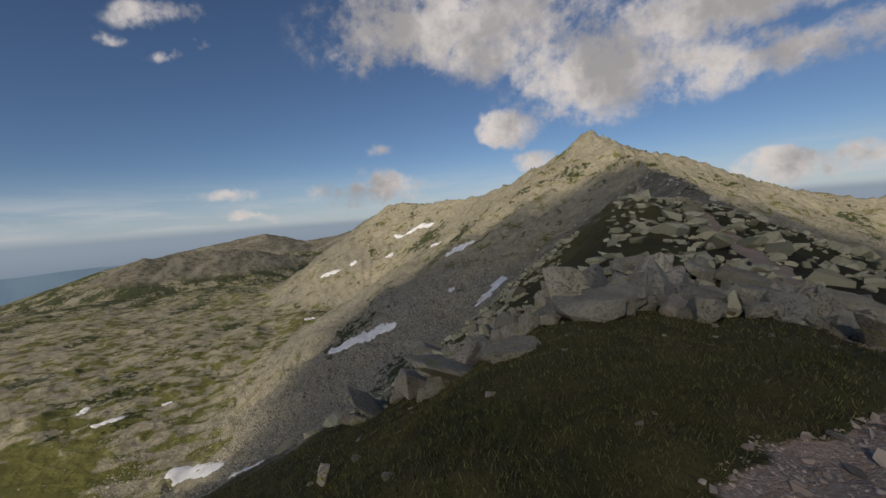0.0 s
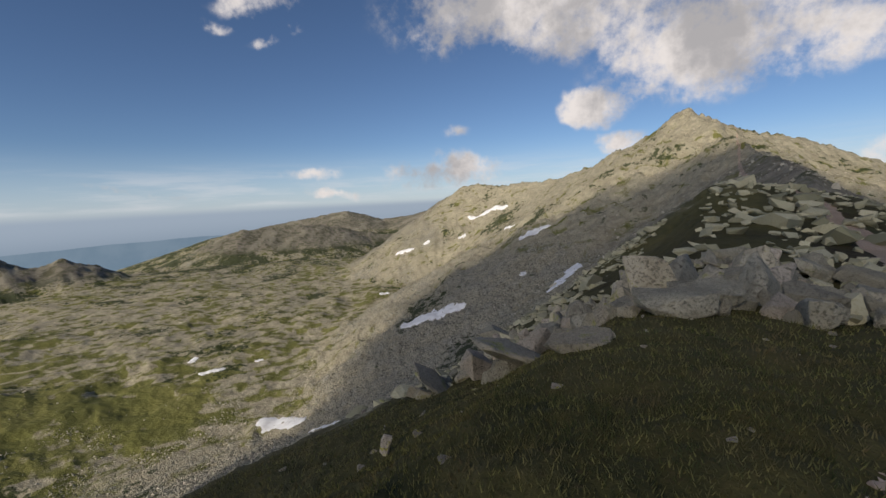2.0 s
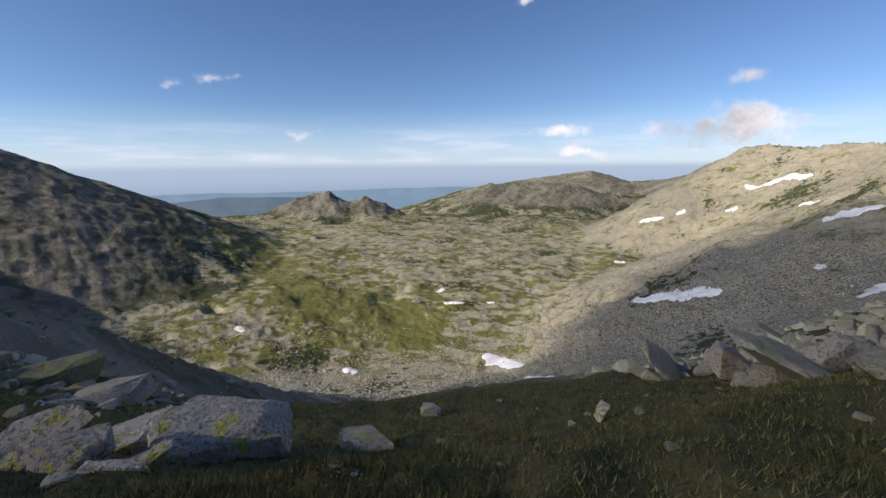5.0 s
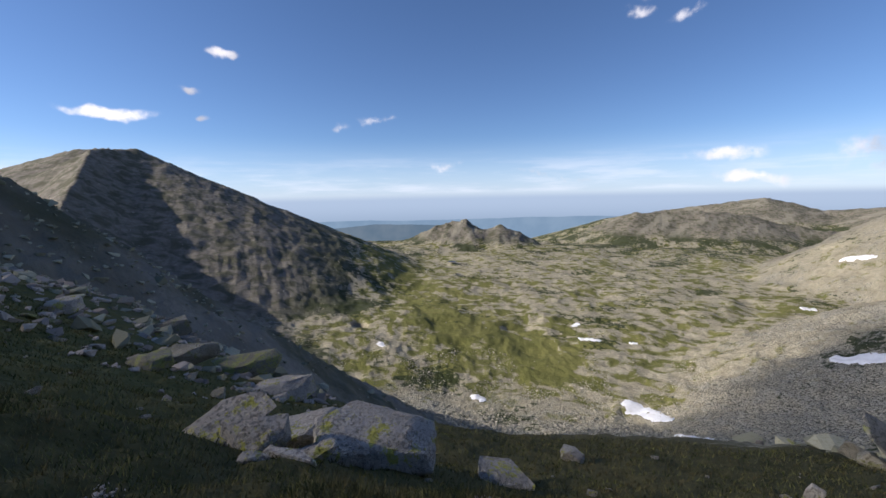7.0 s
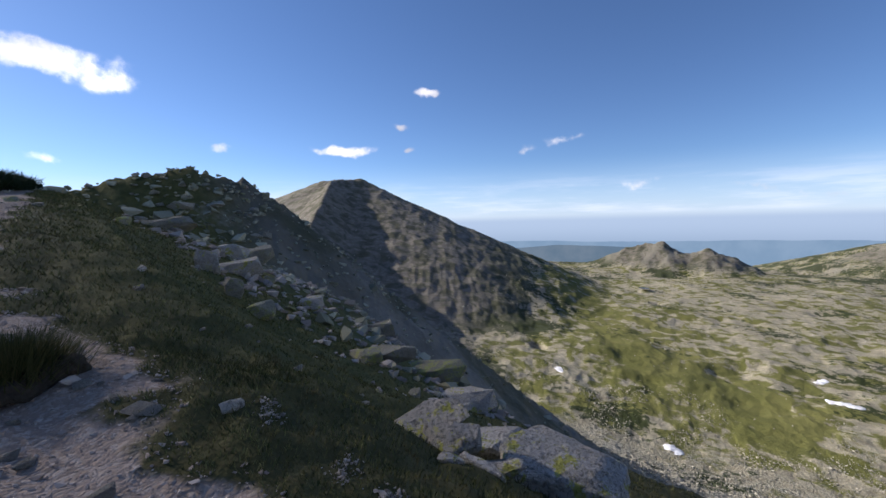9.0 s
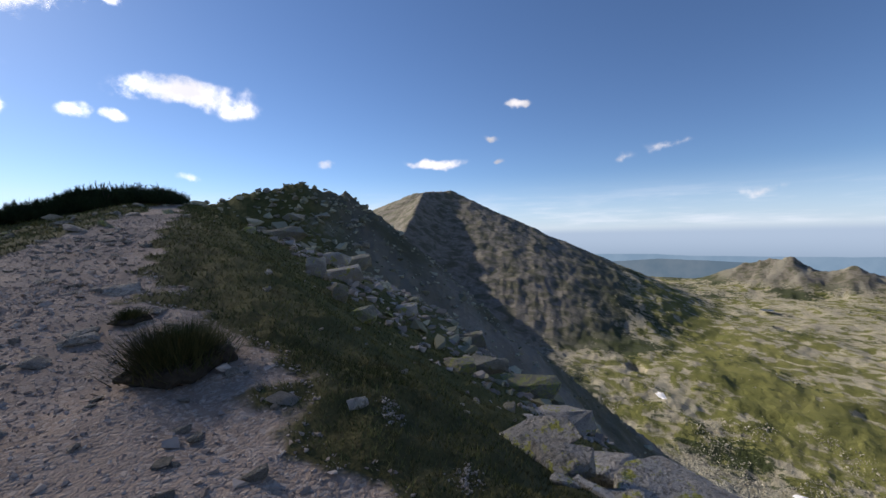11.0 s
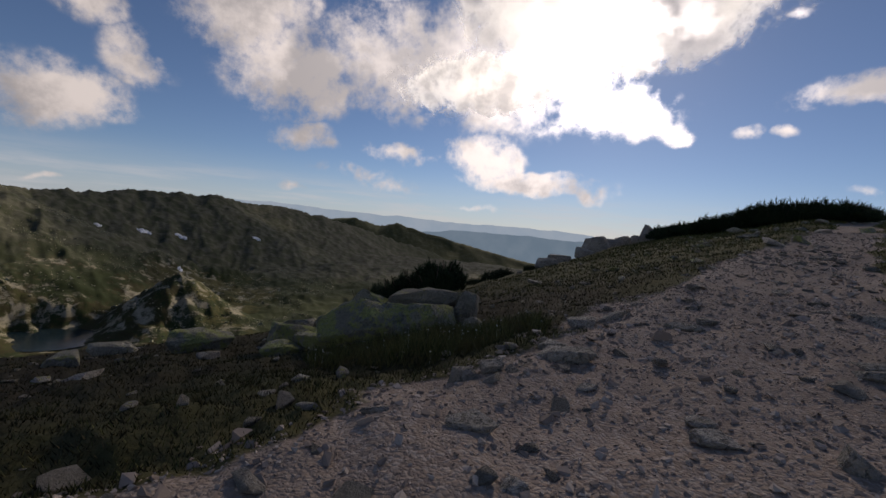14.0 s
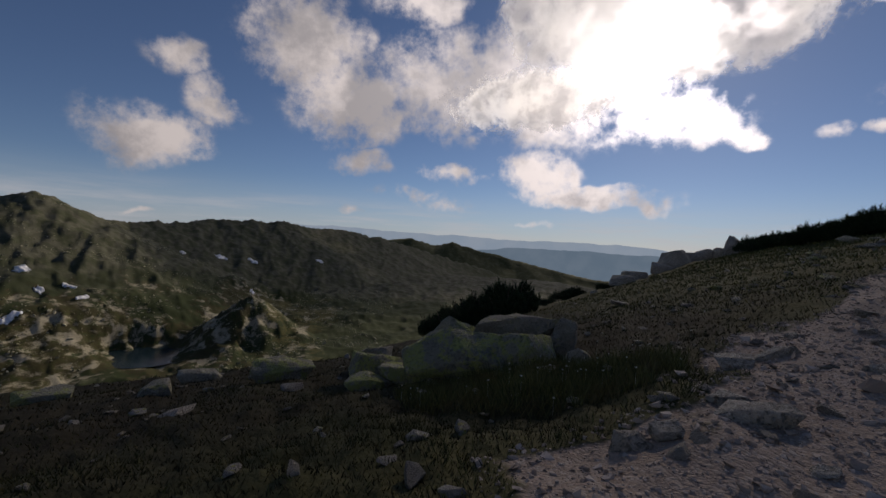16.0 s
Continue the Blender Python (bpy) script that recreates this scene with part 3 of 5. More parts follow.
def make_cloud(name, target, away, wide, deep, dense, label):
    """A lumpy bank of cloud that stands between the sun and a place, so that its shadow falls there."""
    n = 70
    g = np.linspace(-1, 1, n)
    gx, gy = np.meshgrid(g, g, indexing="ij")
    x, y = gx * wide * 1.35, gy * deep * 1.35
    rr = np.hypot(gx, gy) * 1.35
    z = 45 * np.clip(1 - rr ** 2, -0.5, 1) + 26 * fbm(x + target[0], y, 150.0, 4)
    verts = np.stack([x, y, z], -1).reshape(-1, 3)
    faces = [(i * n + j, (i + 1) * n + j, (i + 1) * n + j + 1, i * n + j + 1) for i in range(n - 1) for j in range(n - 1)]
    me = bpy.data.meshes.new(name)
    me.from_pydata(verts.tolist(), [], faces)
    at = me.attributes.new("thick", "FLOAT", "POINT")
    at.data.foreach_set("value", ((1.0 - rr) * dense + 0.2).ravel().astype(np.float32))
    me.polygons.foreach_set("use_smooth", np.ones(len(faces), bool))
    me.materials.append(CLOUD)
    ob = new(name, me)
    to_sun = heading(SUN_BEARING, SUN_HEIGHT)
    target = Vector(lay_spot(*target))
    ob.matrix_world = look(target + to_sun * away, target + to_sun * away * 2)
    return tagged(ob, label, "cloud", kind="structure")


CLOUD = cloud_material()
make_cloud("cloud", (95, 45, 0), 1450, 430, 240, 3.0, "bright broken cumulus cloud in front of the sun")
make_cloud("cloud", (760, -720, -40), 2300, 620, 230, 1.6, "grey and white cumulus cloud over the southern ridge")
# added past the camera's clip distance, only to throw shadow on the far south
make_cloud("cloud", (450, -1750, -60), 5200, 1000, 470, 2.2, "unseen cloud bank added to shade the far southern ridge")


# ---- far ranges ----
# Distance haze is painted as a glowing colour; these ranges take no light.
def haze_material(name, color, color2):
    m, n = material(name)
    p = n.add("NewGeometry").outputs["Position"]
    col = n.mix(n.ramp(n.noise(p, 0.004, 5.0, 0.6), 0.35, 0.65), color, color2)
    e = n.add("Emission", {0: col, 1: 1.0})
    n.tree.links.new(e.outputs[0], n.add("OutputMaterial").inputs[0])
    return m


def far_range(dist, crest, seed, mat, label):
    """A range so far off that it stands as a plain silhouette: bearings and heights of its crest in degrees."""
    first, last = crest[0][0], crest[-1][0]
    b = np.linspace(first, last, 260)
    el = np.interp(b, [c[0] for c in crest], [c[1] for c in crest])
    el = 0.855 * el + 0.16 * fbm(b, b * 0 + seed, 5.0, 5)
    verts, faces = [], []
    for i, (bb, ee) in enumerate(zip(b, el)):
        for k, (d, z) in enumerate(((dist, dist * math.tan(radians(ee))), (dist * 0.985, dist * math.tan(radians(ee)) * 0.4 - 120), (dist * 0.97, -900))):
            verts.append(bearing(float(turned(bb)), d, z)[:])
        if i:
            for k in range(2):
                a = (i - 1) * 3 + k
                faces.append((a, a + 1, a + 4, a + 3))
    me = bpy.data.meshes.new("backdrop")
    me.from_pydata(verts, [], faces)
    me.materials.append(mat)
    return tagged(new("backdrop", me), label, "mountains", kind="structure")


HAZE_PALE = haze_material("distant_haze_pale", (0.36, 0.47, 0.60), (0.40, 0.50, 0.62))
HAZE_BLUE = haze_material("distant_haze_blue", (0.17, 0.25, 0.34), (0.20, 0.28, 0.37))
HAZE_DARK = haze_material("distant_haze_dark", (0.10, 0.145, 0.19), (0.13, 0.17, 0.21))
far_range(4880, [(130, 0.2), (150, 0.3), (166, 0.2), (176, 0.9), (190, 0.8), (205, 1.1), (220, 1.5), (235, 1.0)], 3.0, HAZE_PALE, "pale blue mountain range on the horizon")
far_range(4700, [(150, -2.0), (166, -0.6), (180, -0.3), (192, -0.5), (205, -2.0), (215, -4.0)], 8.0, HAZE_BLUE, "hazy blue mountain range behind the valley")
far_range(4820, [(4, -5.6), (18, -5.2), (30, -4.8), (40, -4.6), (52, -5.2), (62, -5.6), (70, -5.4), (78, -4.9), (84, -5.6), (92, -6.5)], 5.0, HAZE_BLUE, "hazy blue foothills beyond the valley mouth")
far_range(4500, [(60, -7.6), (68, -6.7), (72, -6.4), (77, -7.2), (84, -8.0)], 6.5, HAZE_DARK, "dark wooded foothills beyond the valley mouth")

# ---- stones ----
GRANITE = rock_material("granite_with_lichen", (0.34, 0.305, 0.23), (0.52, 0.475, 0.38), (0.30, 0.30, 0.12), 0.11)
PALE = rock_material("pale_granite", (0.52, 0.465, 0.395), (0.70, 0.635, 0.56), (0.46, 0.44, 0.08), 0.12)
GREY = rock_material("grey_gneiss", (0.40, 0.345, 0.28), (0.58, 0.51, 0.43), (0.34, 0.29, 0.16), -0.04)
FIELD = rock_material("field_granite", (0.27, 0.255, 0.20), (0.42, 0.395, 0.315), (0.25, 0.26, 0.12), 0.02)
MOSSY = rock_material("mossy_granite", (0.30, 0.28, 0.20), (0.44, 0.41, 0.30), (0.36, 0.37, 0.12), 0.17)


def ground_at(x, y):
    return surface(np.atleast_1d(np.asarray(x, float)), np.atleast_1d(np.asarray(y, float)))[0]


def rock_bmesh(rng, size, points=18, bevel=0.05, flat=0.0, detail=0, grain=0.03, box=0.55, taper=0.0):
    """An angular block: the hull of points thrown in a box, its edges worn; detail: rounds of subdivision with roughness."""
    bm = bmesh.new()
    for _ in range(points):
        p = rng.uniform(-1, 1, 3)
        k = max(np.abs(p).max(), 1e-3)
        p = p / k
        p = p * (box + (1 - box) * 1.12 / np.linalg.norm(p)) * rng.uniform(0.84, 1.04)
        if flat and p[2] > 0:
            p[2] = p[2] * 0.5 + 0.5 - flat * rng.uniform(0, 0.5) * (p[0] + 0.6)
        if taper and p[2] > 0:
            p[0], p[1] = p[0] * (1 - taper * p[2]), p[1] * (1 - taper * p[2])
        bm.verts.new((p[0] * size[0] / 2, p[1] * size[1] / 2, p[2] * size[2] / 2))
    res = bmesh.ops.convex_hull(bm, input=bm.verts)
    bmesh.ops.delete(bm, geom=[g for g in set(res["geom_interior"] + res["geom_unused"]) if isinstance(g, bmesh.types.BMVert)], context="VERTS")
    bmesh.ops.dissolve_limit(bm, angle_limit=radians(12), verts=bm.verts, edges=bm.edges)
    if bevel:
        bmesh.ops.bevel(bm, geom=list(bm.edges), offset=bevel * min(size), segments=2 if detail else 1, profile=0.6, affect="EDGES", clamp_overlap=True)
    if detail:
        bmesh.ops.triangulate(bm, faces=bm.faces)
        for _ in range(detail):
            long = [e for e in bm.edges if e.calc_length() > 0.038 * max(size)]
            bmesh.ops.subdivide_edges(bm, edges=long, cuts=1, use_grid_fill=False)
            bmesh.ops.triangulate(bm, faces=bm.faces)
        bm.normal_update()
        off = Vector(rng.uniform(-50, 50, 3))
        w = max(size)
        for v in bm.verts:
            q = v.co / w
            d = noise.fractal(q * 3.2 + off, 0.9, 2.1, 5) * grain * 0.7 * w - max(0.0, noise.noise(q * 7 + off) - 0.35) * grain * 1.5 * w
            d += (math.floor(noise.noise(q * 2.6 - off) * 3.5) / 3.5 + 0.15) * grain * 1.3 * w
            d += noise.fractal(q * 13 - off, 1.0, 2.0, 3) * grain * 0.22 * w
            v.co += v.normal * d
    return bm


def rock_mesh(name, rng, size, mat, **kw):
    bm = rock_bmesh(rng, size, **kw)
    me = bpy.data.meshes.new(name)
    bm.to_mesh(me)
    bm.free()
    me.polygons.foreach_set("use_smooth", np.full(len(me.polygons), bool(kw.get("detail"))))
    if kw.get("detail"):
        me.set_sharp_from_angle(angle=radians(24))
    me.materials.append(mat)
    return me


def hero(name, xy, size, turn, mat, label, seed, tilt=(0, 0), sink=0.2, lift=None, category="rock", group="", **kw):
    """A rock that is seen close by: its place, its size (across, deep, high), its turn and its lean."""
    rng = np.random.default_rng(seed)
    kw = {"points": 22, "detail": 3, "bevel": 0.02, "grain": 0.026, "box": 0.7, **kw}
    ob = new(name, rock_mesh(name, rng, size, mat, **kw))
    z = ground_at(*xy)[0] if lift is None else lift
    deg = math.degrees(math.atan2(-xy[0], xy[1] + 0.4))
    turn += float(turned(deg)) - ((deg + 95) % 360 - 95)
    x, y, z = lay_spot(*xy, z)
    ob.matrix_world = pose(x, y, z + size[2] * (0.5 - sink), 0, 0, turn) @ pose(0, 0, 0, tilt[0], tilt[1], 0)
    return tagged(ob, label, category, group)


def scatter(name, xy, sizes, meshes, rng, label, group, category="stone", sink=0.3, lean=18, long_axis=None):
    """Stones laid on the ground, each an object of its own."""
    for x, y, zz, sc in zip(*lay(xy[:, 0], xy[:, 1], ground_at(xy[:, 0], xy[:, 1])), sizes):
        ob = new(name, meshes[rng.integers(len(meshes))])
        yaw = rng.uniform(0, 360) if long_axis is None else long_axis + rng.normal(0, 25)
        q = 1.0 - sink
        ob.matrix_world = pose(x, y, zz + sc * 0.25 * (q - 0.35), rng.normal(0, lean), rng.normal(0, lean), yaw) @ Matrix.Diagonal((sc, sc * rng.uniform(0.8, 1.2), sc * rng.uniform(0.8, 1.2), 1))
        tagged(ob, label, category, group)


# the block pile north-west of the path, below the camera
BIG = "blocks on the grassy slope"
hero("boulder", (-4.12, 1.31), (1.50, 1.15, 0.72), 72, PALE, "large pale granite boulder with yellow lichen on the turf", 11, (4, 6), 0.18, group=BIG, points=34)
hero("boulder", (-4.87, 0.51), (1.05, 0.80, 0.42), 82, PALE, "flat pale granite slab resting behind the big boulder", 15, (-6, -8), 0.02, group=BIG, flat=0.2)
hero("boulder", (-4.12, -0.29), (1.15, 0.62, 0.30), 100, PALE, "tilted granite slab with bright yellow lichen on turf", 23, (16, -20), 0.05, group=BIG, flat=0.1)
hero("boulder", (-3.87, 0.01), (0.75, 0.50, 0.34), 96, PALE, "broken granite block with yellow lichen on turf", 27, (20, -14), 0.15, group=BIG)
hero("boulder", (-5.03, -0.45), (0.35, 0.3, 0.22), 100, MOSSY, "small yellow lichened stone among the slabs", 28, (0, 0), 0.2, group=BIG)
hero("boulder", (-3.58, 0.48), (0.55, 0.20, 0.16), 78, PALE, "narrow pale stone lying before the big boulder", 31, (10, -12), 0.1, group=BIG, detail=2)
hero("boulder", (-3.37, 0.30), (0.50, 0.12, 0.08), 55, PALE, "narrow pale stone lying before the big boulder", 32, (0, 12), 0.1, group=BIG, detail=2)
hero("boulder", (-3.32, 0.01), (0.26, 0.12, 0.07), 75, PALE, "small flat pale stone in the turf", 33, (0, 6), 0.1, group=BIG, detail=1)
hero("boulder", (-3.98, 3.22), (1.0, 0.6, 0.30), 50, PALE, "low granite boulder with lichen in the turf", 35, (4, 8), 0.25, group=BIG, flat=0.3)
hero("boulder", (-4.92, 5.70), (0.52, 0.42, 0.34), 40, PALE, "small rounded pale boulder on the grassy slope", 37, (0, 5), 0.2, group=BIG)
hero("stone", (-1.10, 5.15), (0.16, 0.10, 0.42), 12, PALE, "narrow pale stone standing upright in the turf", 41, (0, 14), 0.2, category="stone", detail=1)
hero("stone", (-2.5, -1.45), (0.17, 0.08, 0.09), 150, PALE, "small white stone in the grass beside the path", 43, (10, 0), 0.2, category="stone", detail=2)
hero("boulder", (2.05, 5.70), (1.15, 0.55, 0.22), -20, GRANITE, "flat granite slab lying in the dark turf", 45, (8, -6), 0.15, flat=0.2)
hero("boulder", (2.45, 6.20), (0.9, 0.5, 0.22), -10, GRANITE, "flat granite slab lying in the dark turf", 46, (10, -4), 0.15, flat=0.2)

# the lichened blocks east of the path
EAST = "lichened blocks east of the path"
hero("boulder", (3.15, -7.15), (2.1, 1.5, 0.95), -155, MOSSY, "broad sloping granite slab covered with yellow-green lichen", 51, (-10, 8), 0.2, group=EAST, taper=0.5, points=26, box=0.88)
hero("boulder", (3.45, -7.75), (1.25, 0.95, 1.35), -152, MOSSY, "pointed lichened granite block rising behind the slab", 53, (-6, 4), 0.12, group=EAST, taper=0.75, points=16)
hero("boulder", (2.45, -8.35), (1.8, 0.95, 0.5), -164, GRANITE, "long grey granite block lying across lower slabs", 55, (-4, -3), -0.72, group=EAST, points=30, box=0.9)
hero("boulder", (2.30, -7.35), (1.35, 0.75, 0.66), -168, MOSSY, "yellow-green lichened slab in tall grass", 57, (-14, -4), 0.1, group=EAST, points=24, box=0.88)
hero("boulder", (1.62, -8.25), (0.5, 0.6, 0.85), -170, GRANITE, "upright grey granite block propping the long block", 58, (4, 10), 0.15, group=EAST)
hero("boulder", (1.35, -7.3), (0.5, 0.35, 0.36), -172, GRANITE, "small pointed stone in tall grass", 56, (0, 12), 0.15, group=EAST, detail=2, taper=0.5)
hero("boulder", (4.35, -7.25), (0.95, 0.7, 0.42), -150, MOSSY, "flat lichened slab beside the broad sloping slab", 65, (-4, 6), 0.15, group=EAST, flat=0.3)
hero("boulder", (4.75, -6.75), (0.85, 0.55, 0.45), -150, MOSSY, "flat lichened slab beside the broad sloping slab", 68, (6, -14), 0.2, group=EAST, flat=0.3)
hero("boulder", (5.1, -7.8), (1.45, 0.9, 0.55), -147, MOSSY, "flat split slab with yellow lichen in turf", 59, (-6, 8), 0.2, group=EAST)
hero("boulder", (5.9, -8.6), (0.9, 0.7, 0.7), -145, GRANITE, "dark upright granite block beside flat slabs", 60, (0, 14), 0.2, group=EAST)
hero("boulder", (7.4, -7.3), (1.40, 0.9, 0.55), -135, MOSSY, "flat lichened boulder at the edge of the slope", 61, (0, 6), 0.25, group=EAST)
hero("boulder", (9.3, -5.6), (0.8, 0.6, 0.4), -122, GRANITE, "weathered boulder at the edge of the slope", 63, (0, -6), 0.3, group=EAST, detail=2)
hero("boulder", (10.6, -7.4), (1.1, 0.7, 0.5), -125, GRANITE, "weathered boulder at the edge of the slope", 64, (0, 8), 0.3, group=EAST, detail=2)
hero("boulder", (11.2, -4.4), (1.0, 0.7, 0.4), -112, MOSSY, "lichened boulder at the edge of the slope", 66, (0, 4), 0.3, group=EAST, detail=2)
hero("boulder", (9.8, -2.6), (0.9, 0.6, 0.4), -105, GRANITE, "weathered boulder at the edge of the slope", 67, (0, 4), 0.3, group=EAST, detail=2)

# stones set in the path
PATH = "stones set in the path"
for k, (x, y, a, b, c, turn) in enumerate([
        (-1.13, -2.80, 0.26, 0.2, 0.30, 150), (-0.58, -2.98, 0.30, 0.18, 0.16, 165), (0.08, -3.95, 0.60, 0.28, 0.22, -170), (0.14, -4.15, 0.34, 0.22, 0.2, 170),
        (-0.60, -5.35, 0.50, 0.3, 0.3, 176), (-0.25, -5.25, 0.4, 0.3, 0.22, 170), (-1.18, -4.85, 0.42, 0.22, 0.2, 150), (-1.45, -5.0, 0.25, 0.2, 0.16, 150),
        (0.83, -3.50, 0.32, 0.18, 0.22, -150), (0.62, -3.62, 0.24, 0.2, 0.2, -160), (0.66, -2.85, 0.36, 0.26, 0.10, -160), (-0.15, -2.18, 0.22, 0.09, 0.07, 140),
        (1.2, -2.8, 0.2, 0.14, 0.1, -150), (-2.04, -3.8, 0.40, 0.24, 0.16, 150), (-2.15, -3.95, 0.36, 0.2, 0.1, 155), (-3.1, -4.95, 0.5, 0.35, 0.25, 145),
        (-0.02, -3.45, 0.18, 0.14, 0.08, 170), (-0.62, -3.14, 0.26, 0.16, 0.1, 160), (-0.58, -2.52, 0.14, 0.12, 0.06, 160), (0.42, -2.45, 0.18, 0.12, 0.06, -160)]):
    hero("stone", (x * 1.18, (y + 0.4) * 1.19 - 0.4), (a, b, c * 0.8), turn, GREY, "angular grey stone half buried in the gravel path", 70 + k, (6, -8), 0.35, category="stone", group=PATH, detail=1, points=14)

rng = np.random.default_rng(21)
BLOCKS = [rock_mesh("block", rng, (1.0, rng.uniform(0.45, 0.75), rng.uniform(0.25, 0.5)), m, points=15, bevel=0.03, box=0.85) for m in (GRANITE, FIELD, GREY, MOSSY, GRANITE, FIELD, MOSSY, FIELD)]
FLATS = [rock_mesh("flat", rng, (1.0, rng.uniform(0.5, 0.9), rng.uniform(0.22, 0.4)), m, points=14, bevel=0.04, box=0.8) for m in (GREY,) * 6]
WHITES = [rock_mesh("white_stone", rng, (1.0, rng.uniform(0.6, 0.9), rng.uniform(0.4, 0.6)), PALE, points=12, bevel=0.06) for _ in range(4)]


def spots(rng, count, u0, u1, v0, v1):
    """Random places in a stretch of the ridge, in its own axes."""
    u, v = rng.uniform(u0, u1, count), rng.uniform(v0, v1, count)
    return np.stack([u * ALONG[0] + v * ACROSS[0], u * ALONG[1] + v * ACROSS[1]], 1)


def off_path(xy):
    u, v = xy[:, 0] * ALONG[0] + xy[:, 1] * ALONG[1], xy[:, 0] * ACROSS[0] + xy[:, 1] * ACROSS[1]
    return path_mask(xy[:, 0], xy[:, 1], u, v)[1]


# the great block field north-east
SLABS = [rock_mesh("slab", rng, (1.0, rng.uniform(0.45, 0.7), rng.uniform(0.3, 0.5)), m, points=14, bevel=0.03, box=0.9) for m in (FIELD, GRANITE, FIELD, GREY, FIELD, GRANITE)]
xy = spots(rng, 300, -21, -8.7, -9, 9)
scatter("granite_block", xy, np.exp(rng.normal(-0.1, 0.42, len(xy))), SLABS, rng, "weathered granite block in the tumbled block field", "blocks of the block field", "rock", -0.1, 27, 60)
# long leaning slabs of the field
for k, (x, y, a, b, c, turn, ty) in enumerate([
        (9.6, 8.7, 1.9, 1.0, 0.7, -38, 16), (13.0, 8.3, 2.5, 1.2, 0.8, -52, 18), (11.2, 5.6, 2.3, 1.0, 0.6, -62, 14), (7.9, 7.2, 1.1, 1.2, 0.9, -45, 0),
        (5.6, 7.6, 1.5, 1.4, 0.7, -30, -6), (4.5, 7.0, 1.5, 1.3, 0.6, -30, -4), (8.0, 9.6, 1.6, 1.2, 1.0, -36, -18), (15.0, 11.2, 2.7, 1.3, 0.9, -50, 18),
        (16.6, 8.2, 2.8, 1.3, 0.9, -64, 16), (8.3, 6.0, 0.55, 0.5, 0.5, -45, 0), (7.2, 6.3, 0.6, 0.6, 0.6, -50, 0)]):
    hero("boulder", (x, y), (a * 1.1, b * 0.75, c * 0.75), turn, FIELD, "long leaning granite slab in the block field", 120 + k, (14, ty), -0.15, category="rock", group="blocks of the block field", detail=2, flat=0.15)
# along the northern brink
xy = spots(rng, 45, -23, -9.5, 9, 14)
scatter("boulder", xy, np.exp(rng.normal(-0.25, 0.45, len(xy))), BLOCKS, rng, "lichened block along the brink of the slope", "blocks along the brink", "rock", 0.3, 16)
# the stony slope below the outcrop
xy = spots(rng, 190, 5, 30, 6.5, 22)
scatter("rock", xy, np.minimum(np.exp(rng.normal(-0.75, 0.55, len(xy))), 0.05 * np.hypot(xy[:, 0], xy[:, 1])), BLOCKS + WHITES[:2], rng, "pale stone on the heathery slope below the outcrop", "stones on the slope", "stone", 0.6, 16)
for k, (x, y, a, b, c, turn) in enumerate([
        (-13.5, -9.3, 0.9, 0.4, 1.2, 125), (-10.7, -6.5, 0.6, 0.45, 0.8, 122), (-9.5, -5.0, 0.85, 0.5, 0.55, 118), (-16.5, -9.8, 2.2, 1.2, 1.0, 120), (-26.5, -21.8, 4.6, 2.2, 1.5, 130),
        (-15.6, -14.9, 0.8, 0.5, 0.5, 138), (-16.7, -6.4, 1.3, 0.8, 0.7, 110), (-13.6, -2.2, 2.1, 1.2, 0.8, 98), (-15.1, -0.5, 2.6, 1.6, 1.1, 92), (-12.2, 0.6, 2.2, 1.3, 0.8, 88),
        (-19.3, -3.6, 1.6, 1.0, 0.9, 100), (-11.0, -2.6, 1.2, 0.8, 0.5, 102), (-23.0, -14.5, 3.0, 1.6, 1.2, 122), (-28.0, -15.5, 3.4, 1.8, 1.6, 118)]):
    hero("boulder", (x, y), (a, b, c), turn, (PALE, GRANITE, MOSSY)[k % 3], "lichened granite block on the slope below the outcrop", 150 + k, (6, -8), 0.25, category="rock", group="blocks below the outcrop", detail=2)
# the rocky outcrop
bearings, dist = rng.uniform(117, 141, 150), rng.uniform(36, 50, 150)
xy = np.stack([-dist * np.sin(np.radians(bearings)), dist * np.cos(np.radians(bearings))], 1)
scatter("outcrop_rock", xy, np.exp(rng.normal(-0.3, 0.5, len(xy))), BLOCKS, rng, "dark weathered rock of the craggy outcrop", "rocks of the outcrop", "rock", 0.55, 14)
# rocks on the southern shoulder
for k, (bg, d, a, c, ty) in enumerate([(164, 39, 1.6, 2.6, 8), (165.5, 39, 1.2, 1.8, -12), (167.5, 36, 1.4, 1.5, 10), (171, 34, 2.6, 1.9, -14), (172.5, 33, 1.6, 1.1, 8), (176, 30, 2.0, 1.0, 0), (168.5, 35, 1.7, 1.0, 5), (178, 26, 1.6, 0.9, 0)]):
    p = bearing(bg, d)
    hero("boulder", (p.x, p.y), (a, a * 0.7, c), bg, GREY, "pointed dark rock on the crest of the shoulder", 180 + k, (0, ty), 0.2, category="rock", group="rocks on the shoulder", detail=1)
# loose stones on the path and in the turf
xy = spots(rng, 1100, -7, 34, -4.2, 2.6)
d = off_path(xy)
edge = xy[(d < 0.1) & (np.hypot(xy[:, 0], xy[:, 1]) < 16)][:300]
scatter("stone", edge, np.minimum(np.exp(rng.normal(-2.3, 0.55, len(edge))), 0.2) * (1 + 0.06 * np.hypot(edge[:, 0], edge[:, 1])), FLATS, rng, "flat grey stone lying loose on the gravel path", "loose stones on the path", "stone", 0.3, 10)
xy = spots(rng, 560, -9, 22, -15, 8)
d = off_path(xy)
turf = xy[d > 0.4][:240]
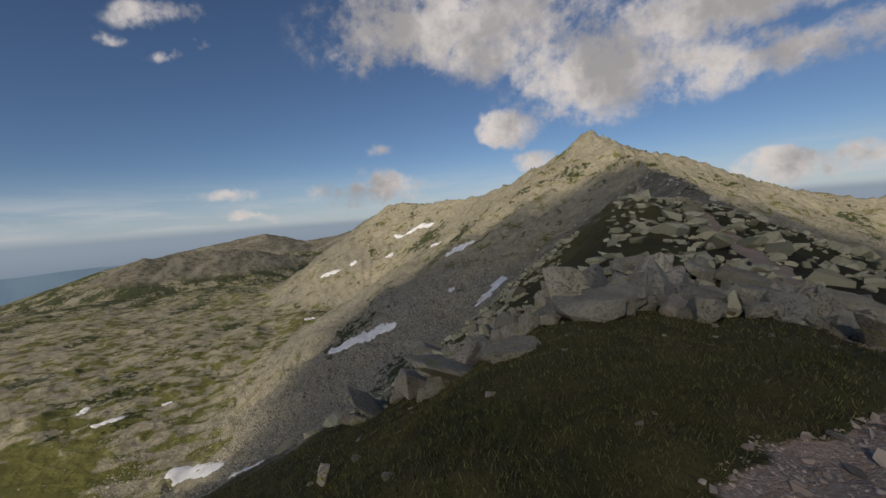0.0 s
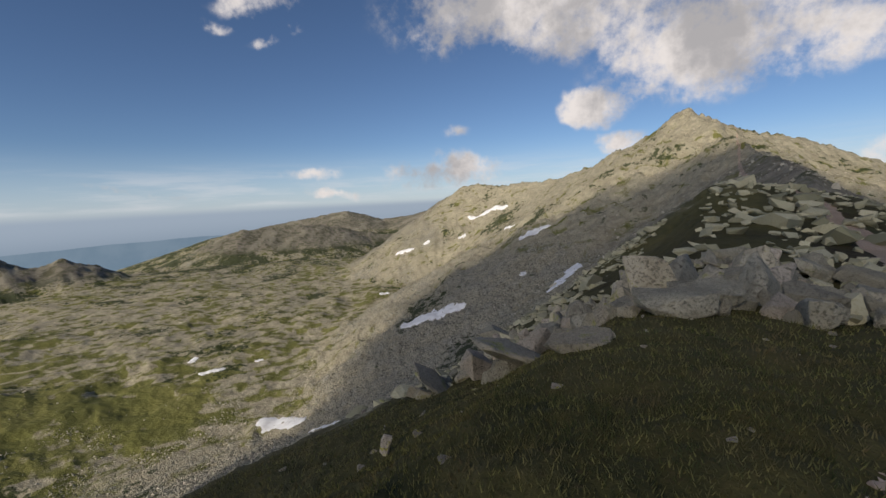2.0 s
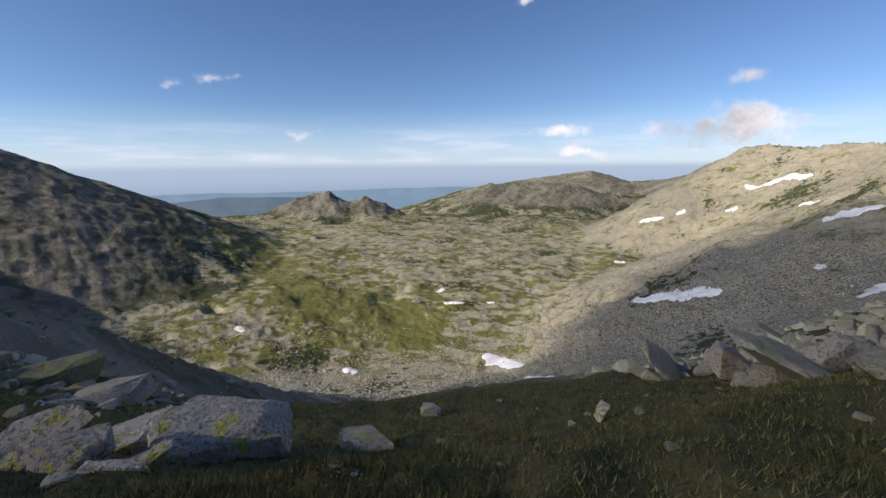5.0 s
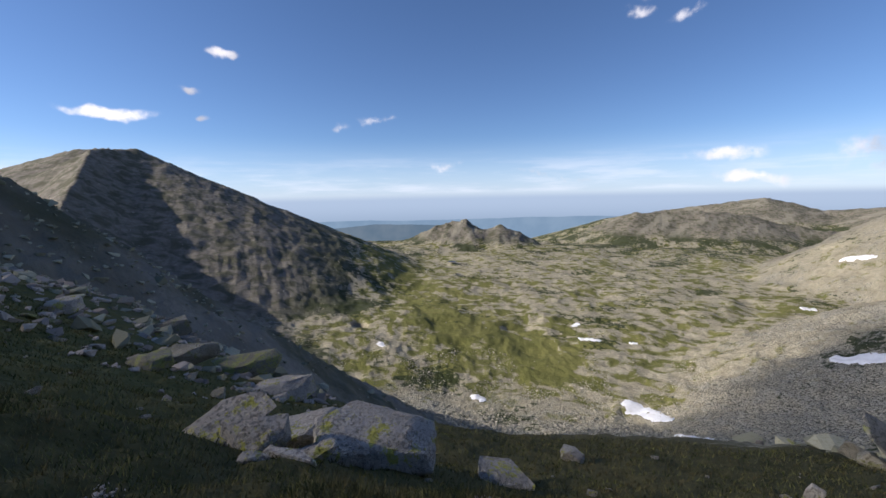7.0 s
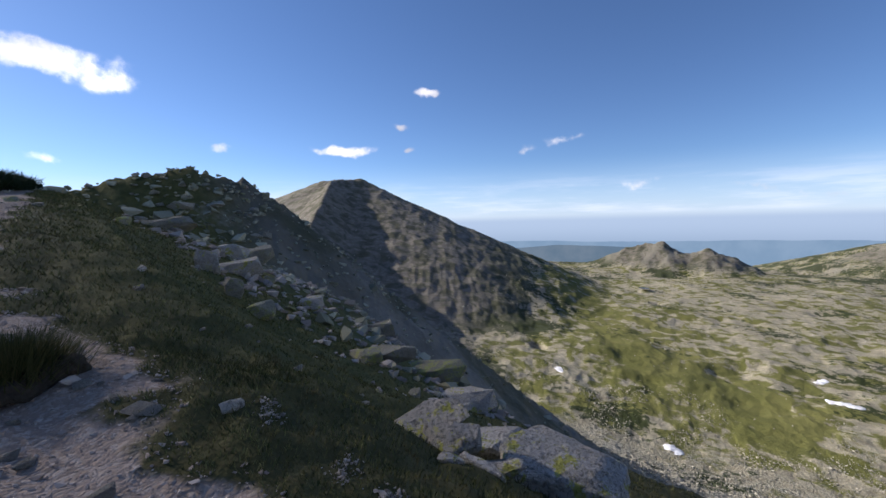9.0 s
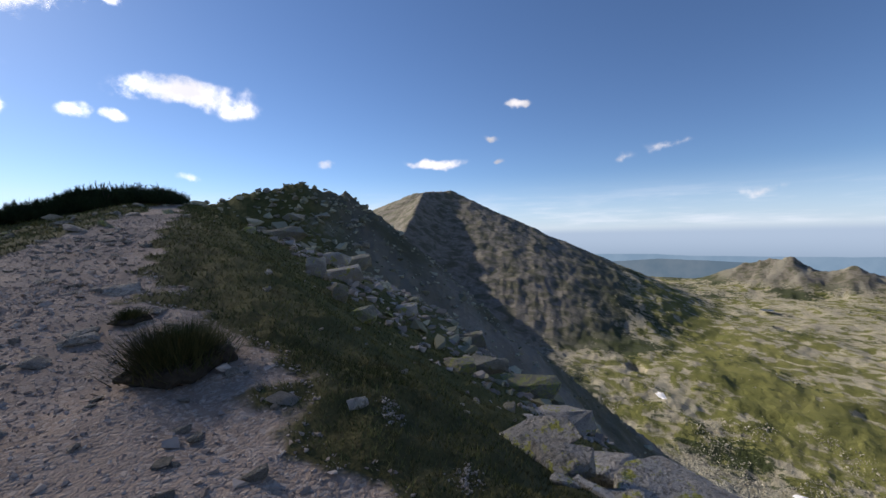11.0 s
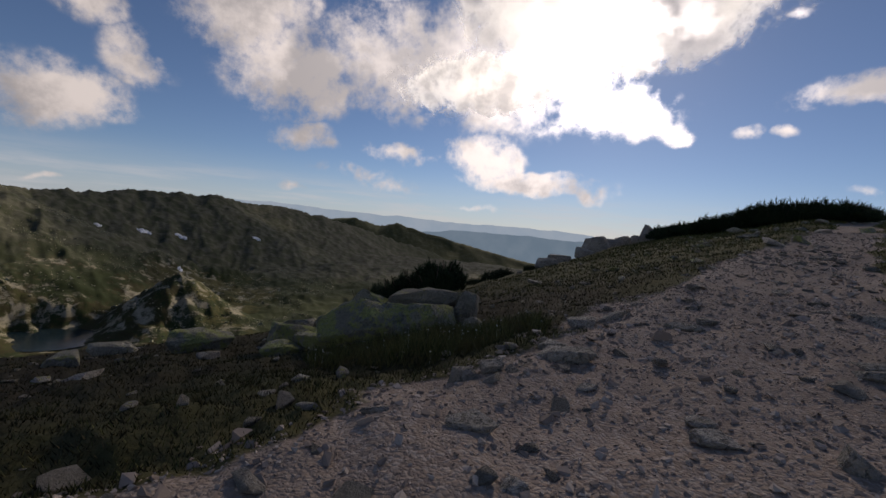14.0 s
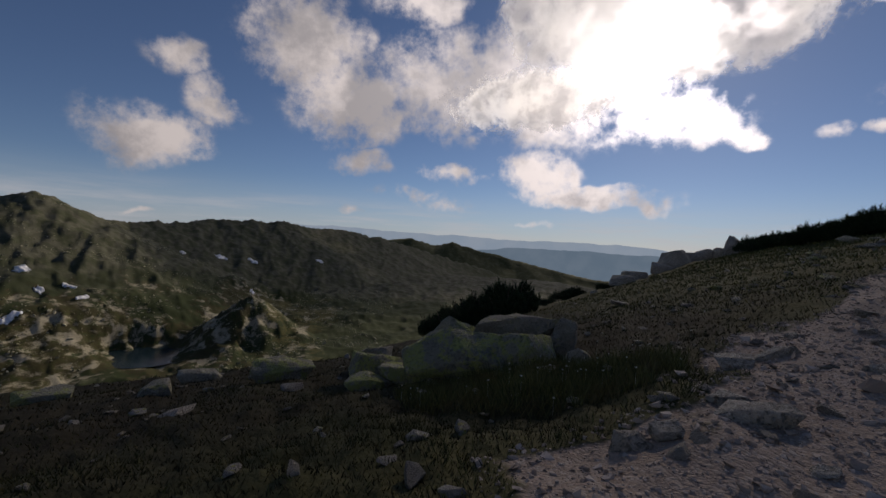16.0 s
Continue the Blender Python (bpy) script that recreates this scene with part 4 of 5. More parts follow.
scatter("pale_stone", turf, np.exp(rng.normal(-2.1, 0.5, len(turf))), WHITES + FLATS[:2], rng, "small pale stone lying in the turf", "stones in the turf", "stone", 0.35, 12)

xy = spots(rng, 150, 12, 40, -9, 1.5)
scatter("rock", xy[off_path(xy) > -0.3][:70], np.exp(rng.normal(-0.9, 0.5, 70)), BLOCKS + FLATS, rng, "grey stone on the turf of the shoulder", "stones on the shoulder", "stone", 0.35, 12)
xy = spots(rng, 360, -7, 13, -12, -3.4)
turf = xy[off_path(xy) > 0.2][:200]
scatter("flat_stone", turf, np.exp(rng.normal(-2.05, 0.5, len(turf))), FLATS + WHITES[:2], rng, "flat pale stone bedded in the dark heather", "stones in the heather", "stone", 0.3, 8)


# ---- stuff: gravel, scree, turf ----
def templates(rng, n, points, flat):
    out = []
    for _ in range(n):
        bm = rock_bmesh(rng, (1.0, rng.uniform(0.6, 1.0), flat * rng.uniform(0.8, 1.2)), points=points, bevel=0, box=0.8)
        bmesh.ops.triangulate(bm, faces=bm.faces)
        bm.verts.index_update()
        out.append((np.array([v.co[:] for v in bm.verts]), np.array([[v.index for v in f.verts] for f in bm.faces])))
        bm.free()
    return out


def heap(name, xy, sizes, shapes, rng, mat, label, category, sink=0.15, lean=0.32):
    """Many small pieces in one mesh."""
    cos, tris, base = [], [], 0
    for x, y, zz, sc in zip(*lay(xy[:, 0], xy[:, 1], ground_at(xy[:, 0], xy[:, 1])), sizes):
        co, tri = shapes[rng.integers(len(shapes))]
        a = rng.uniform(0, 6.283)
        c, s = math.cos(a), math.sin(a)
        q = (co * sc * (1.0, rng.uniform(0.6, 1.1), rng.uniform(0.7, 1.2))) @ np.array(Euler(rng.normal(0, lean, 3)).to_matrix())
        cos.append(np.stack([q[:, 0] * c - q[:, 1] * s + x, q[:, 0] * s + q[:, 1] * c + y, q[:, 2] + zz + sink * sc], 1))
        tris.append(tri + base)
        base += len(co)
    return sheet(name, np.concatenate(cos), np.concatenate(tris), mat, label, category)


def sheet(name, co, tri, mat, label, category):
    me = bpy.data.meshes.new(name)
    me.vertices.add(len(co)), me.loops.add(tri.size), me.polygons.add(len(tri))
    me.vertices.foreach_set("co", co.astype(np.float32).ravel())
    me.loops.foreach_set("vertex_index", tri.astype(np.int32).ravel())
    me.polygons.foreach_set("loop_start", (np.arange(len(tri)) * tri.shape[1]).astype(np.int32))
    me.polygons.foreach_set("use_smooth", np.zeros(len(tri), bool))
    me.update(calc_edges=True)
    me.materials.append(mat)
    return tagged(new(name, me), label, category, kind="stuff")


def pebble_material(name, a, b, c):
    m, n = material(name)
    r = n.add("NewGeometry").outputs["Random Per Island"]
    p = n.add("NewGeometry").outputs["Position"]
    col = n.mix(n.ramp(r, 0.0, 1.0), a, b)
    col = n.mix(n.ramp(n.noise(p, 12.0, 4.0, 0.6), 0.45, 0.75, 0.0, 0.5), col, c)
    finish(n, col, 0.95, n.noise(p, 40.0, 3.0, 0.6), 0.4, 0.01, 0.1)
    return m


BLOCKY = pebble_material("granite_blocks", (0.20, 0.195, 0.135), (0.45, 0.425, 0.31), (0.18, 0.185, 0.08))
PEBBLE = pebble_material("path_gravel", (0.27, 0.21, 0.17), (0.52, 0.43, 0.36), (0.30, 0.24, 0.20))
PALE_GRIT = pebble_material("pale_grit", (0.24, 0.20, 0.165), (0.46, 0.41, 0.36), (0.26, 0.20, 0.17))
SCREE = pebble_material("scree_blocks", (0.22, 0.21, 0.175), (0.44, 0.41, 0.34), (0.15, 0.15, 0.12))
small = templates(rng, 8, 9, 0.5)
xy = np.concatenate([spots(rng, 22000, -8, 22, -4.4, 2.4), spots(rng, 30000, -4, 8, -4.4, 1.0)])
xy = xy[(off_path(xy) < 0.15)]
heap("gravel", xy, np.exp(rng.normal(-4.4, 0.6, len(xy))) * (1 + 0.12 * np.hypot(xy[:, 0], xy[:, 1] + 1.5)), small, rng, PEBBLE, "loose angular gravel on the trodden path", "gravel", 0.08, 0.2)
xy = spots(rng, 5200, -4, 14, -4.1, -0.9)
xy = xy[off_path(xy) < 0.25]
heap("gravel", xy, np.exp(rng.normal(-3.35, 0.55, len(xy))), small, rng, PEBBLE, "flat broken stones strewn over the rough side of the path", "gravel", 0.1, 0.16)
b, d = rng.uniform(-25, 112, 26000), np.exp(rng.uniform(np.log(90), np.log(900), 26000))
xy = np.stack([-d * np.sin(np.radians(b)), d * np.cos(np.radians(b))], 1)
cover = surface(xy[:, 0], xy[:, 1])
keep = (cover[4] + 0.6 * rng.uniform(-0.5, 0.5, len(xy)) > 0.42) | (rng.uniform(0, 1, len(xy)) < 0.10)
xy = xy[keep][:13000]
d = np.hypot(xy[:, 0], xy[:, 1])
lee = np.where(np.degrees(np.arctan2(-xy[:, 0], xy[:, 1])) < 22, 0.6, 1.0)
heap("scree", xy, np.exp(rng.normal(0.0, 0.45, len(xy))) * np.clip(d / 350, 0.6, 2.2) * lee, templates(rng, 6, 8, 0.6), rng, SCREE, "grey granite scree blocks covering the basin floor", "scree")
b, d = rng.uniform(22, 88, 30000), rng.uniform(190, 430, 30000)
xy = np.stack([-d * np.sin(np.radians(b)), d * np.cos(np.radians(b))], 1)
cover = surface(xy[:, 0], xy[:, 1])
keep = (fbm(xy[:, 0], xy[:, 1], 45.0, 3) + 0.5 * cover[4] - 0.9 * cover[1] + rng.normal(0, 0.08, len(xy)) > -0.22)
xy = xy[keep][:14000]
heap("scree", xy, np.exp(rng.normal(-0.05, 0.4, len(xy))), templates(rng, 6, 8, 0.7), rng, SCREE, "pale rubble of granite blocks along the foot of the slope", "scree")
b, d = rng.uniform(-150, -98, 9000), rng.uniform(400, 950, 9000)
xy = np.stack([-d * np.sin(np.radians(b)), d * np.cos(np.radians(b))], 1)
xy = xy[(fbm(xy[:, 0], xy[:, 1], 90.0, 3) > -0.05) & (np.hypot(xy[:, 0] - 446, xy[:, 1] + 223) > 54)]
heap("scree", xy, np.exp(rng.normal(0.4, 0.45, len(xy))), templates(rng, 6, 9, 0.8), rng, BLOCKY, "mossy blocks on the hummocks above the lake", "scree")
# blocks too many to tell apart: the far block field, the slope and the outcrop
blocks = templates(rng, 10, 14, 0.5)
xy = np.concatenate([spots(rng, 700, -75, -19, -34, 2), spots(rng, 300, -26, -9.5, -10, 10)])
far = np.hypot(xy[:, 0], xy[:, 1])
heap("boulders", xy, np.exp(rng.normal(-0.5, 0.5, len(xy))) * np.clip(far / 24, 0.7, 1.6), blocks, rng, BLOCKY, "tumbled granite blocks filling the block field", "rocks", 0.1)
xy = np.concatenate([spots(rng, 1000, 8, 45, 8, 34), spots(rng, 160, -30, -10, 9.5, 17), spots(rng, 800, -66, -16, 7, 32), spots(rng, 900, -70, 45, 15, 55)])
heap("boulders", xy, np.exp(rng.normal(-0.85, 0.5, len(xy))) * np.where(xy[:, 0] > 4, 1.7, 1.0), blocks, rng, BLOCKY, "stones strewn over the steep heathery slope", "rocks", 0.05)
xy = np.concatenate([spots(rng, 420, 3, 27, 6.0, 16), spots(rng, 180, 14, 34, 4.5, 12)])
far = np.hypot(xy[:, 0], xy[:, 1])
heap("boulders", xy, np.minimum(np.exp(rng.normal(-1.0, 0.6, len(xy))), 0.035 * far), blocks, rng, PALE_GRIT, "pale granite stones among the heath below the outcrop", "rocks", 0.05)
bearings, dist = rng.uniform(116.5, 143, 330), rng.uniform(34, 53, 330)
xy = np.stack([-dist * np.sin(np.radians(bearings)), dist * np.cos(np.radians(bearings))], 1)
heap("boulders", xy, np.exp(rng.normal(-0.5, 0.5, len(xy))), blocks, rng, BLOCKY, "dark weathered blocks of the craggy outcrop", "rocks", 0.0)
# crags on the nearer slopes of the peak
b, d = rng.uniform(-64, -5, 5200), rng.uniform(130, 620, 5200)
xy = np.stack([-d * np.sin(np.radians(b)), d * np.cos(np.radians(b))], 1)
heap("scree", xy, np.exp(rng.normal(-0.05, 0.5, len(xy))), templates(rng, 6, 9, 0.8), rng, SCREE, "granite blocks strewn over the slopes of the peak", "scree")


def leaf_material(name, a, b, c):
    m, n = material(name)
    g = n.add("NewGeometry")
    col = n.mix(n.ramp(g.outputs["Random Per Island"], 0.0, 1.0), a, b)
    col = n.mix(n.ramp(n.noise(g.outputs["Position"], 1.3, 4.0, 0.6), 0.45, 0.7, 0.0, 0.8), col, c)
    finish(n, col, 0.85, None, spec=0.12)
    return m


TURF = leaf_material("turf_blades", (0.030, 0.040, 0.014), (0.175, 0.168, 0.062), (0.125, 0.092, 0.050))
# green turf, lighter than TURF to paint in the west slope's stronger light
LIT_GREEN = leaf_material("lit_green_turf_blades", (0.040, 0.053, 0.017), (0.185, 0.180, 0.066), (0.140, 0.108, 0.054))
LING = leaf_material("heather_sprigs", (0.014, 0.013, 0.007), (0.085, 0.070, 0.036), (0.050, 0.060, 0.020))
DRY = leaf_material("dry_grass", (0.040, 0.052, 0.018), (0.10, 0.095, 0.038), (0.075, 0.058, 0.028))
NEEDLES = leaf_material("dwarf_pine_needles", (0.016, 0.030, 0.014), (0.035, 0.055, 0.022), (0.020, 0.034, 0.018))


def blades(name, xy, height, width, rng, mat, label, spread=0.5):
    n = len(xy)
    x, y, z = lay(xy[:, 0], xy[:, 1], ground_at(xy[:, 0], xy[:, 1]))
    xy = np.stack([x, y], 1)
    a = rng.uniform(0, 6.283, n)
    h = height * rng.uniform(0.5, 1.3, n)
    w = width * rng.uniform(0.6, 1.3, n)
    lean = rng.uniform(0, 6.283, n)
    lx, ly = np.cos(lean) * h * spread, np.sin(lean) * h * spread
    p0 = np.stack([xy[:, 0] - np.cos(a) * w, xy[:, 1] - np.sin(a) * w, z - 0.02], 1)
    p1 = np.stack([xy[:, 0] + np.cos(a) * w, xy[:, 1] + np.sin(a) * w, z - 0.02], 1)
    p2 = np.stack([xy[:, 0] + lx, xy[:, 1] + ly, z + h], 1)
    co = np.stack([p0, p1, p2], 1).reshape(-1, 3)
    return sheet(name, co, np.arange(3 * n).reshape(-1, 3), mat, label, "grass")


# turf close to the camera, thinning outwards
d = 0.9 * np.exp(rng.uniform(0, np.log(16), 230000))
a = rng.uniform(0, 6.283, 230000)
xy = np.stack([d * np.cos(a) + 0.2, d * np.sin(a) - 0.8], 1)
keep = off_path(xy) > 0.02 + 0.25 * rng.uniform(0, 1, len(xy)) ** 3
xy = xy[keep]
d = np.hypot(xy[:, 0], xy[:, 1])
side = xy[:, 0] * ACROSS[0] + xy[:, 1] * ACROSS[1] < -3.0 + 0.8 * rng.normal(0, 1, len(xy))
lit_side = ~side & (xy @ np.array(ALONG) > 0.5 + rng.normal(0, 1.2, len(xy))) & (xy @ np.array(ACROSS) > 0.5)
side2 = ~side & ~lit_side
blades("grass", xy[side2], (0.038 + 0.0036 * d)[side2], (0.0035 + 0.0012 * d)[side2], rng, TURF, "short dark alpine turf beside the path", 0.8)
blades("grass", xy[lit_side], (0.034 + 0.0032 * d)[lit_side], (0.003 + 0.0010 * d)[lit_side], rng, LIT_GREEN, "green alpine turf on the slope beside the path", 0.8)
blades("heather", xy[side], (0.028 + 0.0026 * d)[side], (0.003 + 0.0010 * d)[side], rng, LING, "low dark brown heather beside the path", 0.9)
tall = xy[(fbm(xy[:, 0], xy[:, 1], 2.2, 3) > 0.28)]
blades("grass", tall + rng.normal(0, 0.02, tall.shape), 0.09, 0.004, rng, DRY, "taller dry grass growing in tufts in the turf", 0.7)


def tuft(xy, wide, tall, count, label):
    """A hummock of grass on its own sod."""
    top = tagged(new("grass_tuft"), label, "grass tuft")
    top.matrix_world = pose(*lay_spot(*xy, ground_at(*xy)[0]))
    bm = rock_bmesh(np.random.default_rng(5), (wide, wide * 0.7, tall * 0.55), points=26, bevel=0.1, detail=2, grain=0.05)
    me = bpy.data.meshes.new("sod")
    bm.to_mesh(me), bm.free()
    me.materials.append(SOIL)
    sod = new("sod", me)
    sod.parent = top
    sod.location = (0, 0, tall * 0.15)
    r = np.random.default_rng(6)
    p = r.normal(0, 0.30, (count, 2)) * (wide * 0.55, wide * 0.42)
    ang = np.arctan2(p[:, 1], p[:, 0]) + r.normal(0, 0.6, count)
    h = tall * r.uniform(0.55, 1.1, count)
    out = np.hypot(p[:, 0], p[:, 1]) * 0.9 + tall * 0.25 * r.uniform(0, 1, count)
    base = tall * 0.25 * np.exp(-(np.hypot(p[:, 0], p[:, 1]) / (wide * 0.45)) ** 2)
    co = []
    for (x, y), t, hh, o, bz in zip(p, ang, h, out, base):
        w = 0.005
        co += [(x - w * math.sin(t), y + w * math.cos(t), bz), (x + w * math.sin(t), y - w * math.cos(t), bz), (x + o * math.cos(t), y + o * math.sin(t), bz + hh * 0.8)]
    me = bpy.data.meshes.new("foliage")
    me.from_pydata(co, [], [(3 * i, 3 * i + 1, 3 * i + 2) for i in range(count)])
    me.materials.append(DRY)
    new("foliage", me).parent = top


xy = np.concatenate([spots(rng, 34000, 9, 46, -14, 1.5), spots(rng, 16000, 9, 34, 0.5, 9)])
xy = xy[off_path(xy) > 0.1]
d = np.hypot(xy[:, 0], xy[:, 1])
blades("grass", xy, 0.03 + 0.0035 * d, 0.004 + 0.0011 * d, rng, LIT_GREEN, "short turf on the shoulder and the slope beyond the path", 0.9)
a, q = rng.uniform(0, 6.283, 9000), np.sqrt(rng.uniform(0, 1, 9000))
xy = np.stack([1.9 + 1.9 * q * np.cos(a), -6.2 + 1.15 * q * np.sin(a)], 1)
xy = xy[off_path(xy) > 0.3]
blades("grass", xy, 0.20, 0.006, rng, LIT_GREEN, "tall green grass before the lichened blocks", 0.55)
FLOWER = plain("white_petals", (0.75, 0.75, 0.70), (0.82, 0.80, 0.72), 6.0, 0.7, 0.1)
xy = np.concatenate([xy[rng.integers(0, len(xy), 32)], xy[rng.integers(0, len(xy), 14)] + (-0.6, -1.2)])
co, tri = [], []
for x, y, zz in zip(*lay(xy[:, 0], xy[:, 1], ground_at(xy[:, 0], xy[:, 1]) + rng.uniform(0.14, 0.24, len(xy)))):
    for k in range(5):
        t = k * 1.257
        i = len(co)
        co += [(x, y, zz - 0.004), (x + 0.015 * math.cos(t), y + 0.015 * math.sin(t), zz + 0.008), (x + 0.015 * math.cos(t + 0.9), y + 0.015 * math.sin(t + 0.9), zz + 0.008)]
        tri.append((i, i + 1, i + 2))
    i = len(co)
    co += [(x - 0.002, y, zz - 0.24), (x + 0.002, y, zz - 0.24), (x, y, zz)]
    tri.append((i, i + 1, i + 2))
sheet("flowers", np.array(co), np.array(tri), FLOWER, "small white meadow flowers in tall grass", "flowers")
# bare gritty spots in the turf
rngs = np.random.default_rng(91)
spot = [(-2.30, -0.62, 0.09), (-2.12, -0.32, 0.06), (-1.62, 1.25, 0.10), (-2.62, -1.25, 0.08)]
xy = np.concatenate([rngs.normal(0, sp, (110, 2)) * (1.0, 0.6) + (cx, cy) for cx, cy, sp in spot])
heap("gravel", xy, np.exp(rngs.normal(-4.1, 0.5, len(xy))), small, rngs, PALE_GRIT, "pale grit and small stones on bare spots in the turf", "gravel", 0.25)
SOIL = plain("dark_sod", (0.035, 0.028, 0.02), (0.07, 0.055, 0.04), 9.0, 0.95, 0.6)
tuft((-2.42, -3.08), 0.85, 0.40, 3000, "hummock of dark green grass beside the path")
tuft((-3.0, -4.6), 0.4, 0.16, 700, "small hummock of dry grass at the path's edge")


# ---- dwarf pines ----
def shrub_meshes(seed, wide, tall, shoots, fine=0.75):
    """Stems and needle shoots of one spreading dwarf pine."""
    r = np.random.default_rng(seed)
    stems = bmesh.new()
    co, tri = [], []
    for k in range(9):
        a = r.uniform(0, 6.283)
        reach = wide * r.uniform(0.15, 0.45)
        tip = Vector((math.cos(a) * reach, math.sin(a) * reach, tall * r.uniform(0.55, 0.9)))
        mid = Vector((tip.x * 0.6, tip.y * 0.6, tip.z * 0.35))
        last = None
        for j in range(4):
            t = j / 3
            c = mid * (2 * t * (1 - t)) + tip * t * t
            rad = 0.035 * (1 - 0.75 * t) * tall
            ring = [stems.verts.new((c.x + rad * math.cos(q), c.y + rad * math.sin(q), c.z)) for q in (0, 1.57, 3.14, 4.71)]
            if last:
                for q in range(4):
                    stems.faces.new((last[q], last[(q + 1) % 4], ring[(q + 1) % 4], ring[q]))
            last = ring
    for k in range(shoots):
        a, q = r.uniform(0, 6.283), math.sqrt(r.uniform(0, 1))
        x, y = math.cos(a) * q * wide * 0.5, math.sin(a) * q * wide * 0.42
        roof = tall * (1 - 0.55 * q * q) * (0.72 + 0.28 * noise.noise(Vector((x * 1.7 + seed, y * 1.7, 0.0))))
        z = roof * r.uniform(0.25, 1.0)
        up = Vector((math.cos(a) * q * 0.5 + r.normal(0, 0.2), math.sin(a) * q * 0.5 + r.normal(0, 0.2), 1.0)).normalized()
        ln = tall * fine * (r.uniform(0.14, 0.28) if k % 4 else r.uniform(0.3, 0.5))
        side = up.orthogonal().normalized()
        for m in range(6):
            d = Matrix.Rotation(m * 1.047 + r.uniform(0, 0.5), 3, up) @ side
            n = d.cross(up) * ln * 0.05
            b = Vector((x, y, z)) + up * ln * (0.1 + 0.12 * m)
            e = b + d * ln * 0.34 + up * ln * 0.42
            i = len(co)
            co += [(b - n)[:], (b + n)[:], e[:]]
            tri.append((i, i + 1, i + 2))
        i = len(co)
        n = side * ln * 0.06
        co += [(Vector((x, y, z)) - n)[:], (Vector((x, y, z)) + n)[:], (Vector((x, y, z)) + up * ln * 1.15)[:]]
        tri.append((i, i + 1, i + 2))
    ms = bpy.data.meshes.new("stems")
    stems.to_mesh(ms), stems.free()
    ms.materials.append(BARK)
    mc = bpy.data.meshes.new("crown")
    mc.from_pydata(co, [], tri)
    mc.materials.append(NEEDLES)
    return ms, mc


BARK = plain("pine_bark", (0.06, 0.045, 0.035), (0.11, 0.085, 0.065), 14.0, 0.9, 0.5)
KINDS = [shrub_meshes(s, 2.6, 1.25, 1100) for s in (1, 2, 3)] + [shrub_meshes(s, 1.9, 1.6, 1500, 0.55) for s in (4, 5)]


def shrub(x, y, scale, turn, kind, label, group):
    top = tagged(new("dwarf_pine"), label, "shrub", group)
    top.matrix_world = pose(*lay_spot(x, y, ground_at(x, y)[0] - 0.08), 0, 0, turn) @ Matrix.Diagonal((scale, scale, scale, 1))
    for name, me in zip(("stems", "crown"), KINDS[kind]):
        new(name, me).parent = top


for k in range(30):
    t = k / 29
    p = bearing(142.5 + 20 * t + rng.normal(0, 0.5), 31.5 + 4.0 * t + rng.uniform(-1.5, 2.5))
    shrub(p.x, p.y, rng.uniform(1.1, 1.6) * (1.0 - 0.5 * abs(t - 0.35)), rng.uniform(0, 360), k % 3, "dense dark dwarf pine on the crest beside the path", "dwarf pines on the crest")
for k, (bg, d, sc) in enumerate([(-155, 19.5, 0.85), (-157.0, 19, 0.95), (-159, 18.5, 1.05), (-161, 18.8, 1.1), (-163, 19, 1.15), (-165, 18.6, 1.2), (-166.8, 19.2, 1.15), (-161, 20.2, 1.1), (-164, 20.2, 1.15), (-172, 25, 0.6), (-174.5, 25.5, 0.75), (-176, 26, 0.7), (180, 27, 0.5), (-158, 20.4, 1.0)]):
    p = bearing(bg, d)
    shrub(p.x, p.y, sc, rng.uniform(0, 360), k % 3 if sc < 0.8 else 3 + k % 2, "dark dwarf pine behind the lichened blocks", "dwarf pines below the path")


# ---- snow ----
def snow(b0, d0, b1, d1, wide, seed):
    """A thin drift of old snow laid over the ground between two places."""
    p, q = bearing(b0, d0), bearing(b1, d1)
    axis = q - p
    side = Vector((-axis.y, axis.x, 0)).normalized()
    n, m = 26, 9
    s, t = np.meshgrid(np.linspace(0, 1, n), np.linspace(-1, 1, m), indexing="ij")
    out = wide * 0.5 * np.sqrt(np.clip(1 - (2 * s - 1) ** 2, 0, 1)) ** 0.7
    out = out * (1 + 0.45 * fbm(s * 5 + seed, s * 0 + np.sign(t) * 3, 1.0, 3))
    bend = wide * 0.35 * fbm(s * 2.2 + seed, s * 0 + 9.0, 1.0, 2)
    x = p.x + axis.x * s + side.x * (t * out + bend)
    y = p.y + axis.y * s + side.y * (t * out + bend)
    dist = math.hypot(p.x, p.y)
    z = ground_at(x.ravel(), y.ravel()).reshape(x.shape) + 0.0028 * dist * (1 - t ** 4) - 0.0006 * dist
    x, y, z = lay(x, y, z)
    me = bpy.data.meshes.new("snow_patch")
    me.from_pydata(np.stack([x, y, z], -1).reshape(-1, 3).tolist(), [], [(i * m + j, (i + 1) * m + j, (i + 1) * m + j + 1, i * m + j + 1) for i in range(n - 1) for j in range(m - 1)])
    me.polygons.foreach_set("use_smooth", np.ones(len(me.polygons), bool))
    me.materials.append(SNOW)
    tagged(new("snow_patch", me), "patch of old white snow lying on scree", "snow", "old snow patches")


